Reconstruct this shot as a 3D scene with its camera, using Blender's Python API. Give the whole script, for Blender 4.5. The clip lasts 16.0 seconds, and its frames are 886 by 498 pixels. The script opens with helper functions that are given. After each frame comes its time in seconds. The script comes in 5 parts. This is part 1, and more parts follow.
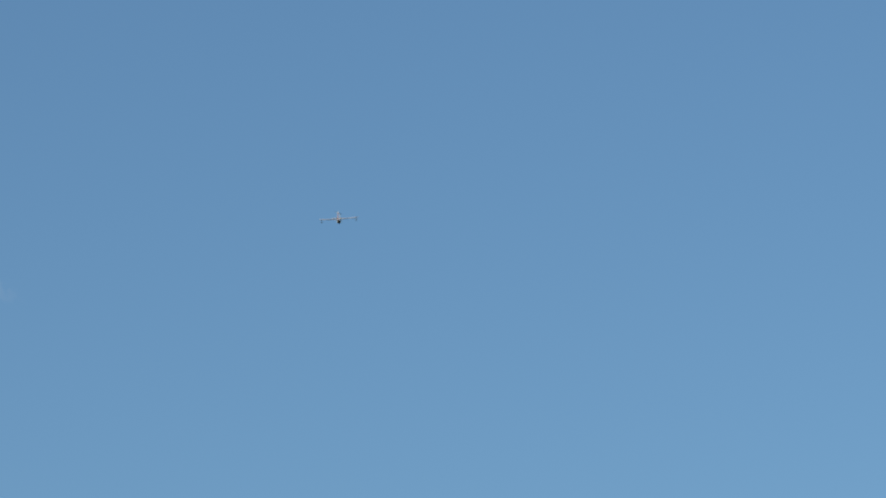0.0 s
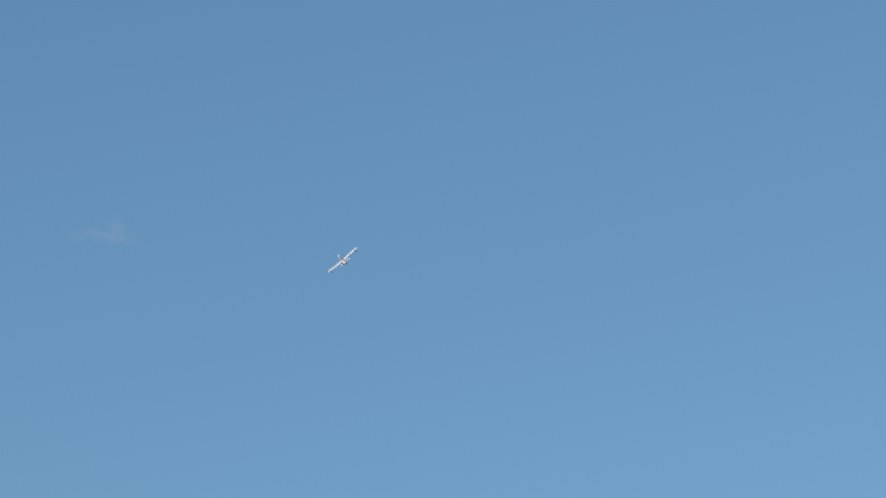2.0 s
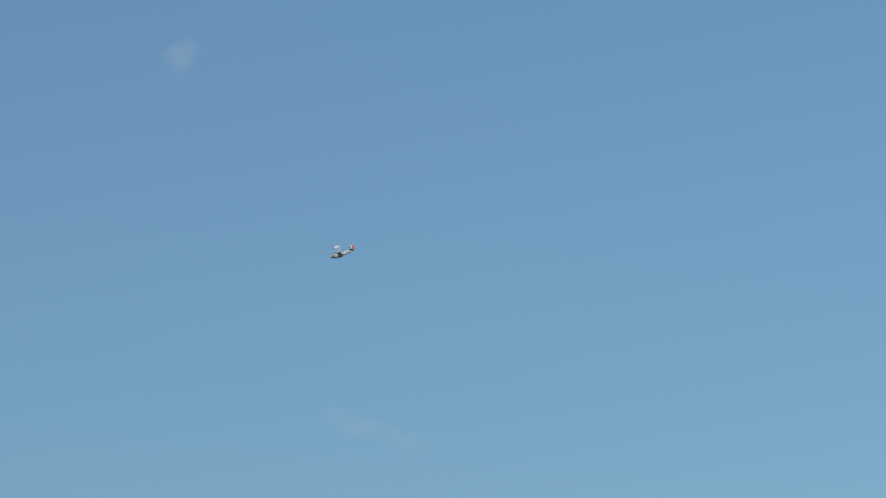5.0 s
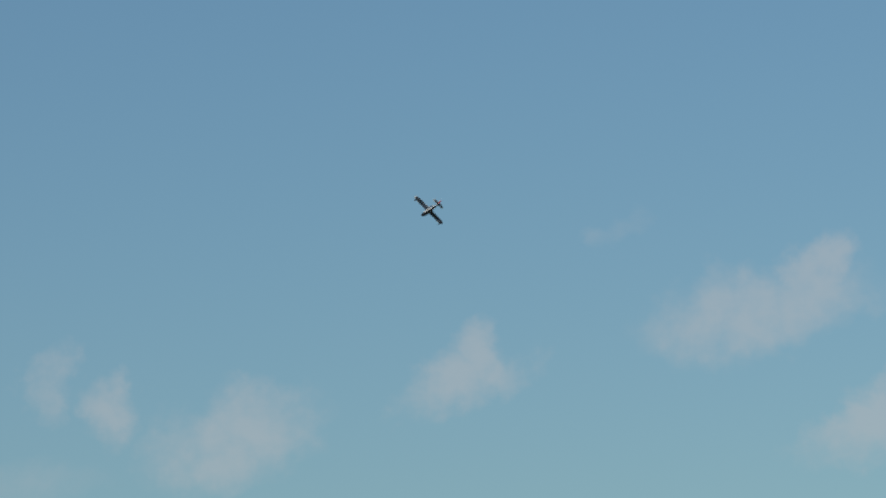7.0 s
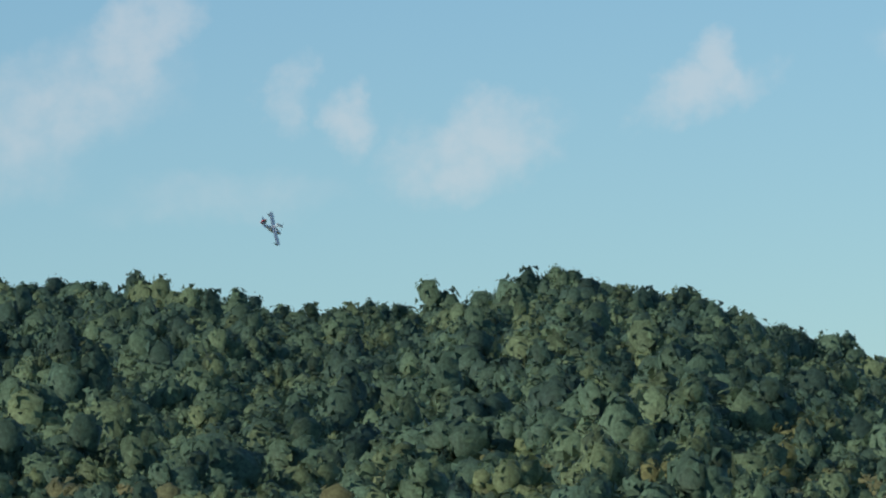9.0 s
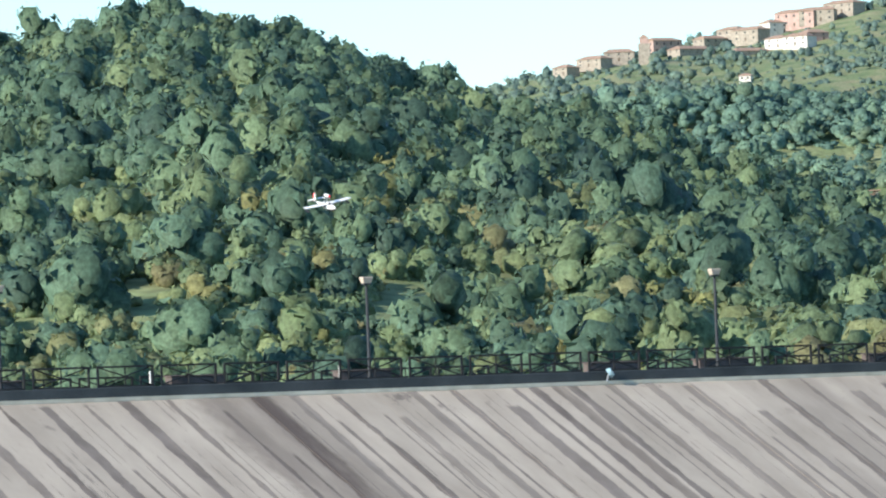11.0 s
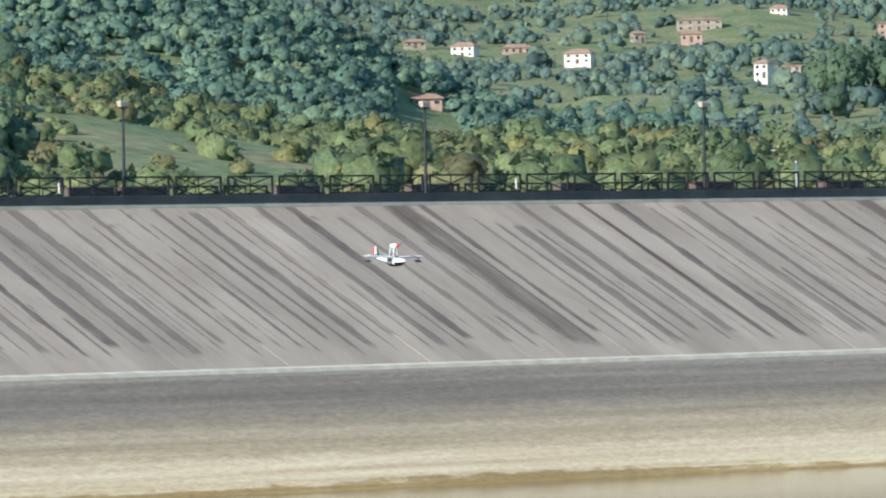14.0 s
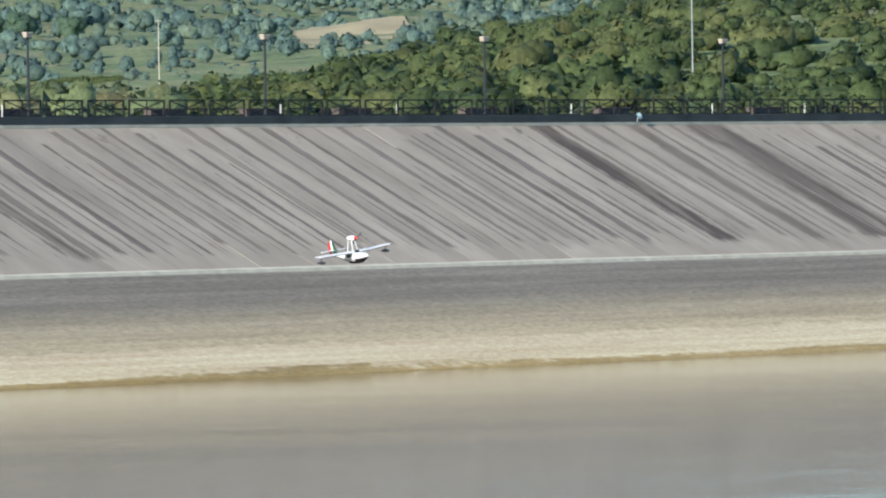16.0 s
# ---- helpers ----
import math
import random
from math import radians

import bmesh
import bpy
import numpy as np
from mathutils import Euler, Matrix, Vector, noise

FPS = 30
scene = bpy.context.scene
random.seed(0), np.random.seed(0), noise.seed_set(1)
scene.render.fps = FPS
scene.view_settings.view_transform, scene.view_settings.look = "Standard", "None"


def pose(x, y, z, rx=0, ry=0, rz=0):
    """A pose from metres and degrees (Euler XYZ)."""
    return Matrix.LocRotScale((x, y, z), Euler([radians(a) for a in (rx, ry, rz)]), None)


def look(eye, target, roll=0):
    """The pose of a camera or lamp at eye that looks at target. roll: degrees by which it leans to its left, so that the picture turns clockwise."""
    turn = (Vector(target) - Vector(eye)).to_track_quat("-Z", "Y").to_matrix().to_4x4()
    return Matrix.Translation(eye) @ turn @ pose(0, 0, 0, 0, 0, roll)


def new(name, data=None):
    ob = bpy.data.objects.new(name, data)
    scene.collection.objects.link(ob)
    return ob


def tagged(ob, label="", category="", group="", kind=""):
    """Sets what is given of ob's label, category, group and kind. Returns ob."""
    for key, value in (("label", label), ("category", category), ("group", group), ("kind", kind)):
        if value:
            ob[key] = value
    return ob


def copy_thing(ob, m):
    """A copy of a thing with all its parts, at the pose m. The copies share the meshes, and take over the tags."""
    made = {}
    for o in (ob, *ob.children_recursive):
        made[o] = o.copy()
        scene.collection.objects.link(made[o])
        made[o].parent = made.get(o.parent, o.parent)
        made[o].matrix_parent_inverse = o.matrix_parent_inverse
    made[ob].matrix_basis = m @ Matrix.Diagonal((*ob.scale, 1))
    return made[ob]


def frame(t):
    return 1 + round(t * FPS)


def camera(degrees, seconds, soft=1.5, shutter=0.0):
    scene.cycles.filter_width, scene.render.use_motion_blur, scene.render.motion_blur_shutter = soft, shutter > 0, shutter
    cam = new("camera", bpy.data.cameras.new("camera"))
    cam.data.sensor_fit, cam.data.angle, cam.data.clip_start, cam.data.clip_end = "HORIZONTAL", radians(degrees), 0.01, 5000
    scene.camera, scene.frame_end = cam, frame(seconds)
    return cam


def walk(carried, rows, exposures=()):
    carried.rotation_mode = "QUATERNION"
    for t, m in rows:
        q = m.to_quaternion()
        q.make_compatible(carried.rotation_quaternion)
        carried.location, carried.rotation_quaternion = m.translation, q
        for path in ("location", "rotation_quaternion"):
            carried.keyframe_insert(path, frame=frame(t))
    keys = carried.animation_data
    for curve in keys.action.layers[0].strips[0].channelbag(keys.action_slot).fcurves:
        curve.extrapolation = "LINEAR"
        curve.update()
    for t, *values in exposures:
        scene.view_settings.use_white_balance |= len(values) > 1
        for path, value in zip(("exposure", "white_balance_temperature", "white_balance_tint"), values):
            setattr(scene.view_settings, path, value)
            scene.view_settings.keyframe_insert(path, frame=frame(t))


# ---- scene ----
EYE = Vector((0.0, 0.0, 7.75))          # the water lies at z = 0


def aim(yaw, pitch, roll):
    """A camera at EYE, turned yaw degrees to the left of +y and pitch degrees up."""
    a, b = radians(yaw), radians(pitch)
    return look(EYE, EYE + Vector((-math.sin(a) * math.cos(b), math.cos(a) * math.cos(b), math.sin(b))), roll)


cam = camera(7.733, 16.0, soft=2.2)
PATH = [
    (0.0, -8.344, 13.791, -2.40),
    (0.3, -8.242, 13.759, -2.40),
    (0.6, -8.113, 13.717, -2.40),
    (0.9, -7.983, 13.632, -2.40),
    (1.2, -7.791, 13.508, -2.40),
    (1.5, -7.623, 13.488, -2.40),
    (1.8, -7.390, 13.391, -2.40),
    (2.1, -7.108, 13.300, -2.40),
    (2.5, -6.392, 13.169, -2.40),
    (2.7, -6.116, 13.005, -2.40),
    (3.0, -5.488, 12.591, -2.40),
    (3.3, -4.783, 12.262, -2.40),
    (3.5, -4.412, 12.029, -2.40),
    (3.6, -4.176, 11.861, -2.40),
    (3.9, -3.321, 11.483, -2.40),
    (4.2, -2.542, 11.074, -2.40),
    (6.3, 2.398, 7.765, -2.40),
    (6.6, 3.426, 7.281, -2.40),
    (6.9, 4.495, 6.909, -2.40),
    (7.2, 5.547, 6.485, -2.40),
    (7.5, 6.132, 6.140, -2.40),
    (7.8, 6.690, 5.636, -2.40),
    (8.0, 7.115, 5.387, -2.37),
    (8.2, 7.289, 5.216, -2.44),
    (10.3, 5.843, 2.684, -2.60),
    (10.5, 5.502, 2.473, -2.59),
    (11.0, 3.689, 1.807, -2.30),
    (11.5, 2.278, 1.486, -2.24),
    (12.0, 1.157, 1.183, -2.42),
    (12.5, 0.000, 0.911, -2.28),
    (13.0, -1.717, 0.565, -2.36),
    (13.5, -3.088, 0.211, -1.86),
    (14.0, -4.715, 0.133, -1.09),
    (14.5, -6.687, -0.021, -0.82),
    (15.0, -8.558, -0.301, -0.45),
    (15.5, -11.007, -0.580, 0.03),
    (15.9, -12.685, -0.623, -0.94),
    (16.0, -13.217, -0.625, -0.82),
]
walk(cam, [(t, aim(y, p, r)) for t, y, p, r in PATH],
     exposures=[(0.0, -0.75), (4.2, -0.78), (6.3, -0.98), (8.2, -1.15), (10.3, 0.72), (12.5, 0.63), (14.5, 0.41), (16.0, 0.36)])

# ---------------------------------------------------------------- light
SUN_WAY = Vector((-0.7, -0.57, 0.43)).normalized()      # towards the sun
sun_data = bpy.data.lights.new("sun", "SUN")
sun_data.energy, sun_data.angle, sun_data.color = 4.8, radians(0.6), (1.0, 0.93, 0.83)
sun = new("sun", sun_data)
sun.matrix_world = look(SUN_WAY * 100, (0, 0, 0))

world = bpy.data.worlds.new("sky")
scene.world = world
world.use_nodes = True
WN, WL = world.node_tree.nodes, world.node_tree.links
WN.clear()


def wmath(op, a, b=None, c=None):
    n = WN.new("ShaderNodeMath")
    n.operation = op
    for i, v in enumerate((a, b, c)):
        if v is None:
            continue
        if isinstance(v, (int, float)):
            n.inputs[i].default_value = v
        else:
            WL.new(v, n.inputs[i])
    return n.outputs[0]


sky = WN.new("ShaderNodeTexSky")
sky.sky_type, sky.sun_disc = "NISHITA", False
sky.sun_elevation = math.asin(SUN_WAY.z)
sky.sun_rotation = math.atan2(SUN_WAY.x, SUN_WAY.y)
sky.altitude, sky.air_density, sky.dust_density, sky.ozone_density = 300, 1.0, 0.3, 3.0
coord = WN.new("ShaderNodeTexCoord")
split = WN.new("ShaderNodeSeparateXYZ")
WL.new(coord.outputs["Generated"], split.inputs[0])
az = wmath("MULTIPLY", wmath("ARCTAN2", split.outputs[0], split.outputs[1]), 57.2958)
el = wmath("MULTIPLY", wmath("ARCSINE", split.outputs[2]), 57.2958)
flat = WN.new("ShaderNodeCombineXYZ")
WL.new(az, flat.inputs[0])
WL.new(el, flat.inputs[1])
warp = WN.new("ShaderNodeTexNoise")
WL.new(flat.outputs[0], warp.inputs["Vector"])
warp.inputs["Scale"].default_value, warp.inputs["Detail"].default_value = 1.5, 5.0
warp.inputs["Roughness"].default_value = 0.6
bend = WN.new("ShaderNodeSeparateColor")
WL.new(warp.outputs["Color"], bend.inputs[0])
az_w = wmath("ADD", az, wmath("MULTIPLY", wmath("SUBTRACT", bend.outputs[0], 0.5), 1.1))
el_w = wmath("ADD", el, wmath("MULTIPLY", wmath("SUBTRACT", bend.outputs[1], 0.5), 0.8))
puff = WN.new("ShaderNodeTexNoise")
WL.new(flat.outputs[0], puff.inputs["Vector"])
puff.inputs["Scale"].default_value, puff.inputs["Detail"].default_value = 3.4, 8.0
puff.inputs["Roughness"].default_value = 0.55
grain = wmath("MULTIPLY", wmath("SUBTRACT", puff.outputs[0], 0.5), 1.6)
# fair-weather clouds: azimuth, elevation, half width, half height, lean, thickness
CLOUDS = [(-2.1, 6.1, 0.95, 0.42, 0.1, 0.95), (-1.6, 6.4, 0.4, 0.3, 0.1, 1.0), (-4.75, 5.58, 0.55, 0.32, 0.2, 0.95), (-4.6, 5.8, 0.24, 0.3, 0.0, 0.9),
          (-6.75, 5.18, 0.68, 0.45, 0.1, 0.95), (-6.5, 5.42, 0.4, 0.28, 0.0, 0.8), (-7.8, 5.45, 0.24, 0.3, 0.0, 0.8), (-8.33, 5.76, 0.24, 0.32, 0.1, 0.7),
          (-9.75, 6.2, 0.55, 0.45, 0.5, 0.9), (-10.3, 5.75, 0.9, 0.6, 0.3, 0.75), (-10.9, 5.4, 0.9, 0.6, 0.2, 0.65), (-1.0, 5.05, 0.7, 0.4, 0.2, 1.05),
          (-3.35, 6.9, 0.2, 0.14, 0.0, 0.35), (0.1, 8.33, 0.35, 0.12, -0.4, 0.25), (-9.0, 4.85, 1.1, 0.25, 0.05, 0.4),
          (4.23, 13.52, 0.34, 0.07, -0.3, 0.25), (8.35, 9.35, 0.7, 0.45, 0.1, 1.4), (7.2, 8.75, 0.95, 0.5, 0.2, 1.4),
          (-1.4, 11.6, 0.16, 0.16, 0.0, 0.35), (-13.5, 5.6, 1.2, 0.5, 0.2, 0.9), (4.5, 6.2, 1.1, 0.5, 0.1, 0.9)]
cover = None
for c_az, c_el, c_w, c_h, lean, thick in CLOUDS:
    dx = wmath("SUBTRACT", az_w, c_az)
    dy = wmath("SUBTRACT", wmath("SUBTRACT", el_w, c_el), wmath("MULTIPLY", dx, lean))
    q = wmath("ADD", wmath("POWER", wmath("ABSOLUTE", wmath("DIVIDE", dx, c_w * 1.35)), 2.0),
              wmath("POWER", wmath("ABSOLUTE", wmath("DIVIDE", dy, c_h * 1.15)), 2.0))
    body = wmath("MULTIPLY", wmath("MAXIMUM", wmath("SUBTRACT", 1.0, q), 0.0), thick)
    cover = body if cover is None else wmath("MAXIMUM", cover, body)
soft_edge = WN.new("ShaderNodeMapRange")
soft_edge.interpolation_type = "SMOOTHSTEP"
WL.new(wmath("MULTIPLY", cover, wmath("ADD", 1.0, grain)), soft_edge.inputs[0])
soft_edge.inputs[1].default_value, soft_edge.inputs[2].default_value = 0.0, 1.1
soft_edge.inputs[3].default_value, soft_edge.inputs[4].default_value = 0.0, 0.5
blue = WN.new("ShaderNodeMix")
blue.data_type, blue.blend_type = "RGBA", "MULTIPLY"
blue.inputs["Factor"].default_value = 1.0
blue.inputs["B"].default_value = (0.785, 0.965, 1.02, 1.0)
WL.new(sky.outputs[0], blue.inputs["A"])
mixed = WN.new("ShaderNodeMix")
mixed.data_type = "RGBA"
WL.new(soft_edge.outputs[0], mixed.inputs["Factor"])
WL.new(blue.outputs["Result"], mixed.inputs["A"])
mixed.inputs["B"].default_value = (6.2, 6.5, 6.8, 1.0)
glow = WN.new("ShaderNodeBackground")
WL.new(mixed.outputs["Result"], glow.inputs[0])
glow.inputs[1].default_value = 0.15
wout = WN.new("ShaderNodeOutputWorld")
WL.new(glow.outputs[0], wout.inputs[0])


# ---------------------------------------------------------------- materials
def ramp_mat(name, stops, scale=(1, 1, 1), noise_scale=1.0, detail=6.0, rough=0.8, bump=0.0, fine=0.25, fine_scale=20.0,
             metallic=0.0, spec=0.3):
    """A surface with broad stains along a colour ramp, fine grain and relief, in the object's own metres."""
    m = bpy.data.materials.new(name)
    m.use_nodes = True
    n, l = m.node_tree.nodes, m.node_tree.links
    b = n["Principled BSDF"]
    tc, mp = n.new("ShaderNodeTexCoord"), n.new("ShaderNodeMapping")
    mp.inputs["Scale"].default_value = scale
    l.new(tc.outputs["Object"], mp.inputs["Vector"])
    t1, t2 = n.new("ShaderNodeTexNoise"), n.new("ShaderNodeTexNoise")
    t1.inputs["Scale"].default_value, t1.inputs["Detail"].default_value = noise_scale, detail
    t2.inputs["Scale"].default_value, t2.inputs["Detail"].default_value = fine_scale, 3.0
    l.new(mp.outputs[0], t1.inputs["Vector"])
    l.new(tc.outputs["Object"], t2.inputs["Vector"])
    r = n.new("ShaderNodeValToRGB")
    while len(r.color_ramp.elements) < len(stops):
        r.color_ramp.elements.new(0.5)
    for e, (p, c) in zip(r.color_ramp.elements, stops):
        e.position, e.color = p, (*c, 1)
    l.new(t1.outputs[0], r.inputs[0])
    mx = n.new("ShaderNodeMix")
    mx.data_type, mx.blend_type = "RGBA", "OVERLAY"
    mx.inputs["Factor"].default_value = fine
    l.new(r.outputs[0], mx.inputs["A"])
    l.new(t2.outputs[0], mx.inputs["B"])
    l.new(mx.outputs["Result"], b.inputs["Base Color"])
    b.inputs["Roughness"].default_value, b.inputs["Metallic"].default_value = rough, metallic
    b.inputs["Specular IOR Level"].default_value = spec
    if bump:
        bp = n.new("ShaderNodeBump")
        bp.inputs["Strength"].default_value, bp.inputs["Distance"].default_value = bump, 0.05
        l.new(t2.outputs[0], bp.inputs["Height"])
        l.new(bp.outputs[0], b.inputs["Normal"])
    return m


def plain(name, c, rough=0.6, metallic=0.0, spread=0.18, scale=3.0, spec=0.4):
    lo, hi = [x * (1 - spread) for x in c], [min(1, x * (1 + spread)) for x in c]
    return ramp_mat(name, [(0.3, lo), (0.7, hi)], noise_scale=scale, rough=rough, metallic=metallic, fine=0.12,
                    fine_scale=scale * 12, spec=spec)


def foliage(name, tones, patch=0.03, through_light=0.28, grain_scale=3.0):
    """Leaves: broad patches of tone over the slope, each clump a little lighter or darker."""
    m = bpy.data.materials.new(name)
    m.use_nodes = True
    n, l = m.node_tree.nodes, m.node_tree.links
    n.clear()
    tc = n.new("ShaderNodeTexCoord")
    tree_tone = n.new("ShaderNodeAttribute")
    tree_tone.attribute_name = "tone"
    big = n.new("ShaderNodeTexNoise")
    big.inputs["Scale"].default_value, big.inputs["Detail"].default_value = patch, 3.0
    l.new(tc.outputs["Object"], big.inputs["Vector"])
    add = n.new("ShaderNodeMath")
    add.operation = "MULTIPLY_ADD"
    l.new(big.outputs[0], add.inputs[0])
    add.inputs[1].default_value = 0.9
    l.new(tree_tone.outputs["Fac"], add.inputs[2])
    shift = n.new("ShaderNodeMath")
    shift.operation = "SUBTRACT"
    l.new(add.outputs[0], shift.inputs[0])
    shift.inputs[1].default_value = 0.45
    r = n.new("ShaderNodeValToRGB")
    while len(r.color_ramp.elements) < len(tones):
        r.color_ramp.elements.new(0.5)
    for e, (p, c) in zip(r.color_ramp.elements, tones):
        e.position, e.color = p, (*c, 1)
    l.new(shift.outputs[0], r.inputs[0])
    geo = n.new("ShaderNodeNewGeometry")
    vary = n.new("ShaderNodeMapRange")
    l.new(geo.outputs["Random Per Island"], vary.inputs[0])
    vary.inputs[3].default_value, vary.inputs[4].default_value = 0.78, 1.25
    leafy = n.new("ShaderNodeTexNoise")
    leafy.inputs["Scale"].default_value, leafy.inputs["Detail"].default_value, leafy.inputs["Roughness"].default_value = grain_scale, 4.0, 0.75
    l.new(tc.outputs["Object"], leafy.inputs["Vector"])
    spot = n.new("ShaderNodeMapRange")
    l.new(leafy.outputs[0], spot.inputs[0])
    spot.inputs[1].default_value, spot.inputs[2].default_value, spot.inputs[3].default_value, spot.inputs[4].default_value = 0.34, 0.66, 0.6, 1.42
    both = n.new("ShaderNodeMath")
    both.operation = "MULTIPLY"
    l.new(vary.outputs[0], both.inputs[0])
    l.new(spot.outputs[0], both.inputs[1])
    sc = n.new("ShaderNodeVectorMath")
    sc.operation = "SCALE"
    l.new(r.outputs[0], sc.inputs[0])
    l.new(both.outputs[0], sc.inputs["Scale"])
    bp = n.new("ShaderNodeBump")
    bp.inputs["Strength"].default_value, bp.inputs["Distance"].default_value = 0.4, 0.7 / grain_scale
    l.new(leafy.outputs[0], bp.inputs["Height"])
    d, t = n.new("ShaderNodeBsdfPrincipled"), n.new("ShaderNodeBsdfTranslucent")
    d.inputs["Roughness"].default_value, d.inputs["Specular IOR Level"].default_value = 0.6, 0.2
    l.new(bp.outputs[0], d.inputs["Normal"])
    l.new(sc.outputs[0], d.inputs["Base Color"])
    l.new(sc.outputs[0], t.inputs["Color"])
    mx, o = n.new("ShaderNodeMixShader"), n.new("ShaderNodeOutputMaterial")
    mx.inputs[0].default_value = through_light
    l.new(d.outputs[0], mx.inputs[1])
    l.new(t.outputs[0], mx.inputs[2])
    l.new(mx.outputs[0], o.inputs[0])
    return m


M_LEAF_WOOD = foliage("leaves_wood", [(0.1, (0.065, 0.114, 0.082)), (0.4, (0.092, 0.155, 0.101)), (0.65, (0.125, 0.192, 0.110)),
                                      (0.9, (0.163, 0.217, 0.110))])
M_LEAF_SHRUB = foliage("leaves_shrub", [(0.1, (0.102, 0.149, 0.086)), (0.35, (0.144, 0.198, 0.097)), (0.6, (0.183, 0.225, 0.105)),
                                        (0.8, (0.183, 0.178, 0.090)), (0.95, (0.222, 0.234, 0.093))])
M_LEAF_BRIGHT = foliage("leaves_bright", [(0.1, (0.05, 0.078, 0.036)), (0.5, (0.08, 0.112, 0.042)), (0.9, (0.13, 0.148, 0.058))])
# far leaves: distance haze is put into these blue-green tones
M_LEAF_FAR_HAZE = foliage("leaves_far_haze", [(0.1, (0.093, 0.151, 0.134)), (0.5, (0.118, 0.182, 0.151)), (0.9, (0.157, 0.215, 0.153))], patch=0.006, grain_scale=0.9)
# middle hill leaves: paler and bluer, with some haze in the colour
M_LEAF_MID_HAZE = foliage("leaves_mid_haze", [(0.1, (0.099, 0.177, 0.142)), (0.45, (0.128, 0.215, 0.161)), (0.7, (0.156, 0.246, 0.165)), (0.95, (0.196, 0.257, 0.156))],
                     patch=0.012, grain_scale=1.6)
M_BARK = plain("bark", (0.12, 0.09, 0.065), 0.9)
M_GROUND = ramp_mat("dry_grass_and_earth", [(0.25, (0.099, 0.145, 0.066)), (0.45, (0.148, 0.196, 0.086)), (0.6, (0.208, 0.221, 0.112)),
                                            (0.8, (0.237, 0.196, 0.117))], noise_scale=0.06, detail=14, rough=0.95, fine=0.9, fine_scale=0.7)
M_ROAD = plain("asphalt", (0.06, 0.06, 0.06), 0.9, scale=0.5)
M_KERB = ramp_mat("dark_kerb", [(0.3, (0.034, 0.042, 0.046)), (0.7, (0.074, 0.083, 0.086))], noise_scale=0.6, rough=0.85)
M_RAIL = plain("dark_painted_iron", (0.03, 0.028, 0.026), 0.55, 0.3, scale=2)
M_BENCH = ramp_mat("red_brown_brick", [(0.3, (0.099, 0.081, 0.072)), (0.7, (0.169, 0.134, 0.122))], noise_scale=3, rough=0.9)
M_WHITEPOST = plain("white_paint", (0.75, 0.75, 0.72), 0.6)
M_POLE = plain("dark_pole_paint", (0.03, 0.035, 0.04), 0.5, 0.3)
M_LANTERN = plain("cream_lantern", (0.5, 0.42, 0.33), 0.5)
M_WALL_W = plain("white_plaster", (0.62, 0.59, 0.54), 0.9, scale=0.4)
M_WALL_Y = plain("yellow_plaster", (0.6, 0.4, 0.17), 0.9, scale=0.4)
M_WALL_S = ramp_mat("old_stone_wall", [(0.3, (0.237, 0.206, 0.173)), (0.7, (0.396, 0.350, 0.284))], noise_scale=0.8, rough=0.95)
M_WALL_P = plain("pink_plaster", (0.42, 0.29, 0.25), 0.9, scale=0.4)
# terracotta, lightened so that its colour carries some distance haze
M_TILE = ramp_mat("hazed_terracotta_roof", [(0.3, (0.268, 0.175, 0.132)), (0.7, (0.396, 0.278, 0.202))], noise_scale=1.2, rough=0.9)
M_TIN = plain("red_sheet_roof", (0.55, 0.06, 0.05), 0.5)
M_PANE = plain("dark_window_glass", (0.04, 0.045, 0.05), 0.15)
M_CONC = ramp_mat("pale_concrete", [(0.3, (0.495, 0.453, 0.345)), (0.7, (0.712, 0.659, 0.528))], noise_scale=1.5, rough=0.9)
M_STEEL = plain("galvanised_steel", (0.45, 0.46, 0.47), 0.5, 0.6)
M_SOIL = ramp_mat("bare_field", [(0.3, (0.297, 0.247, 0.152)), (0.7, (0.415, 0.360, 0.223))], noise_scale=0.05, rough=0.95)


LANE_W, LANE_0 = 1.645, -7.6                 # the lining's lanes along the crest


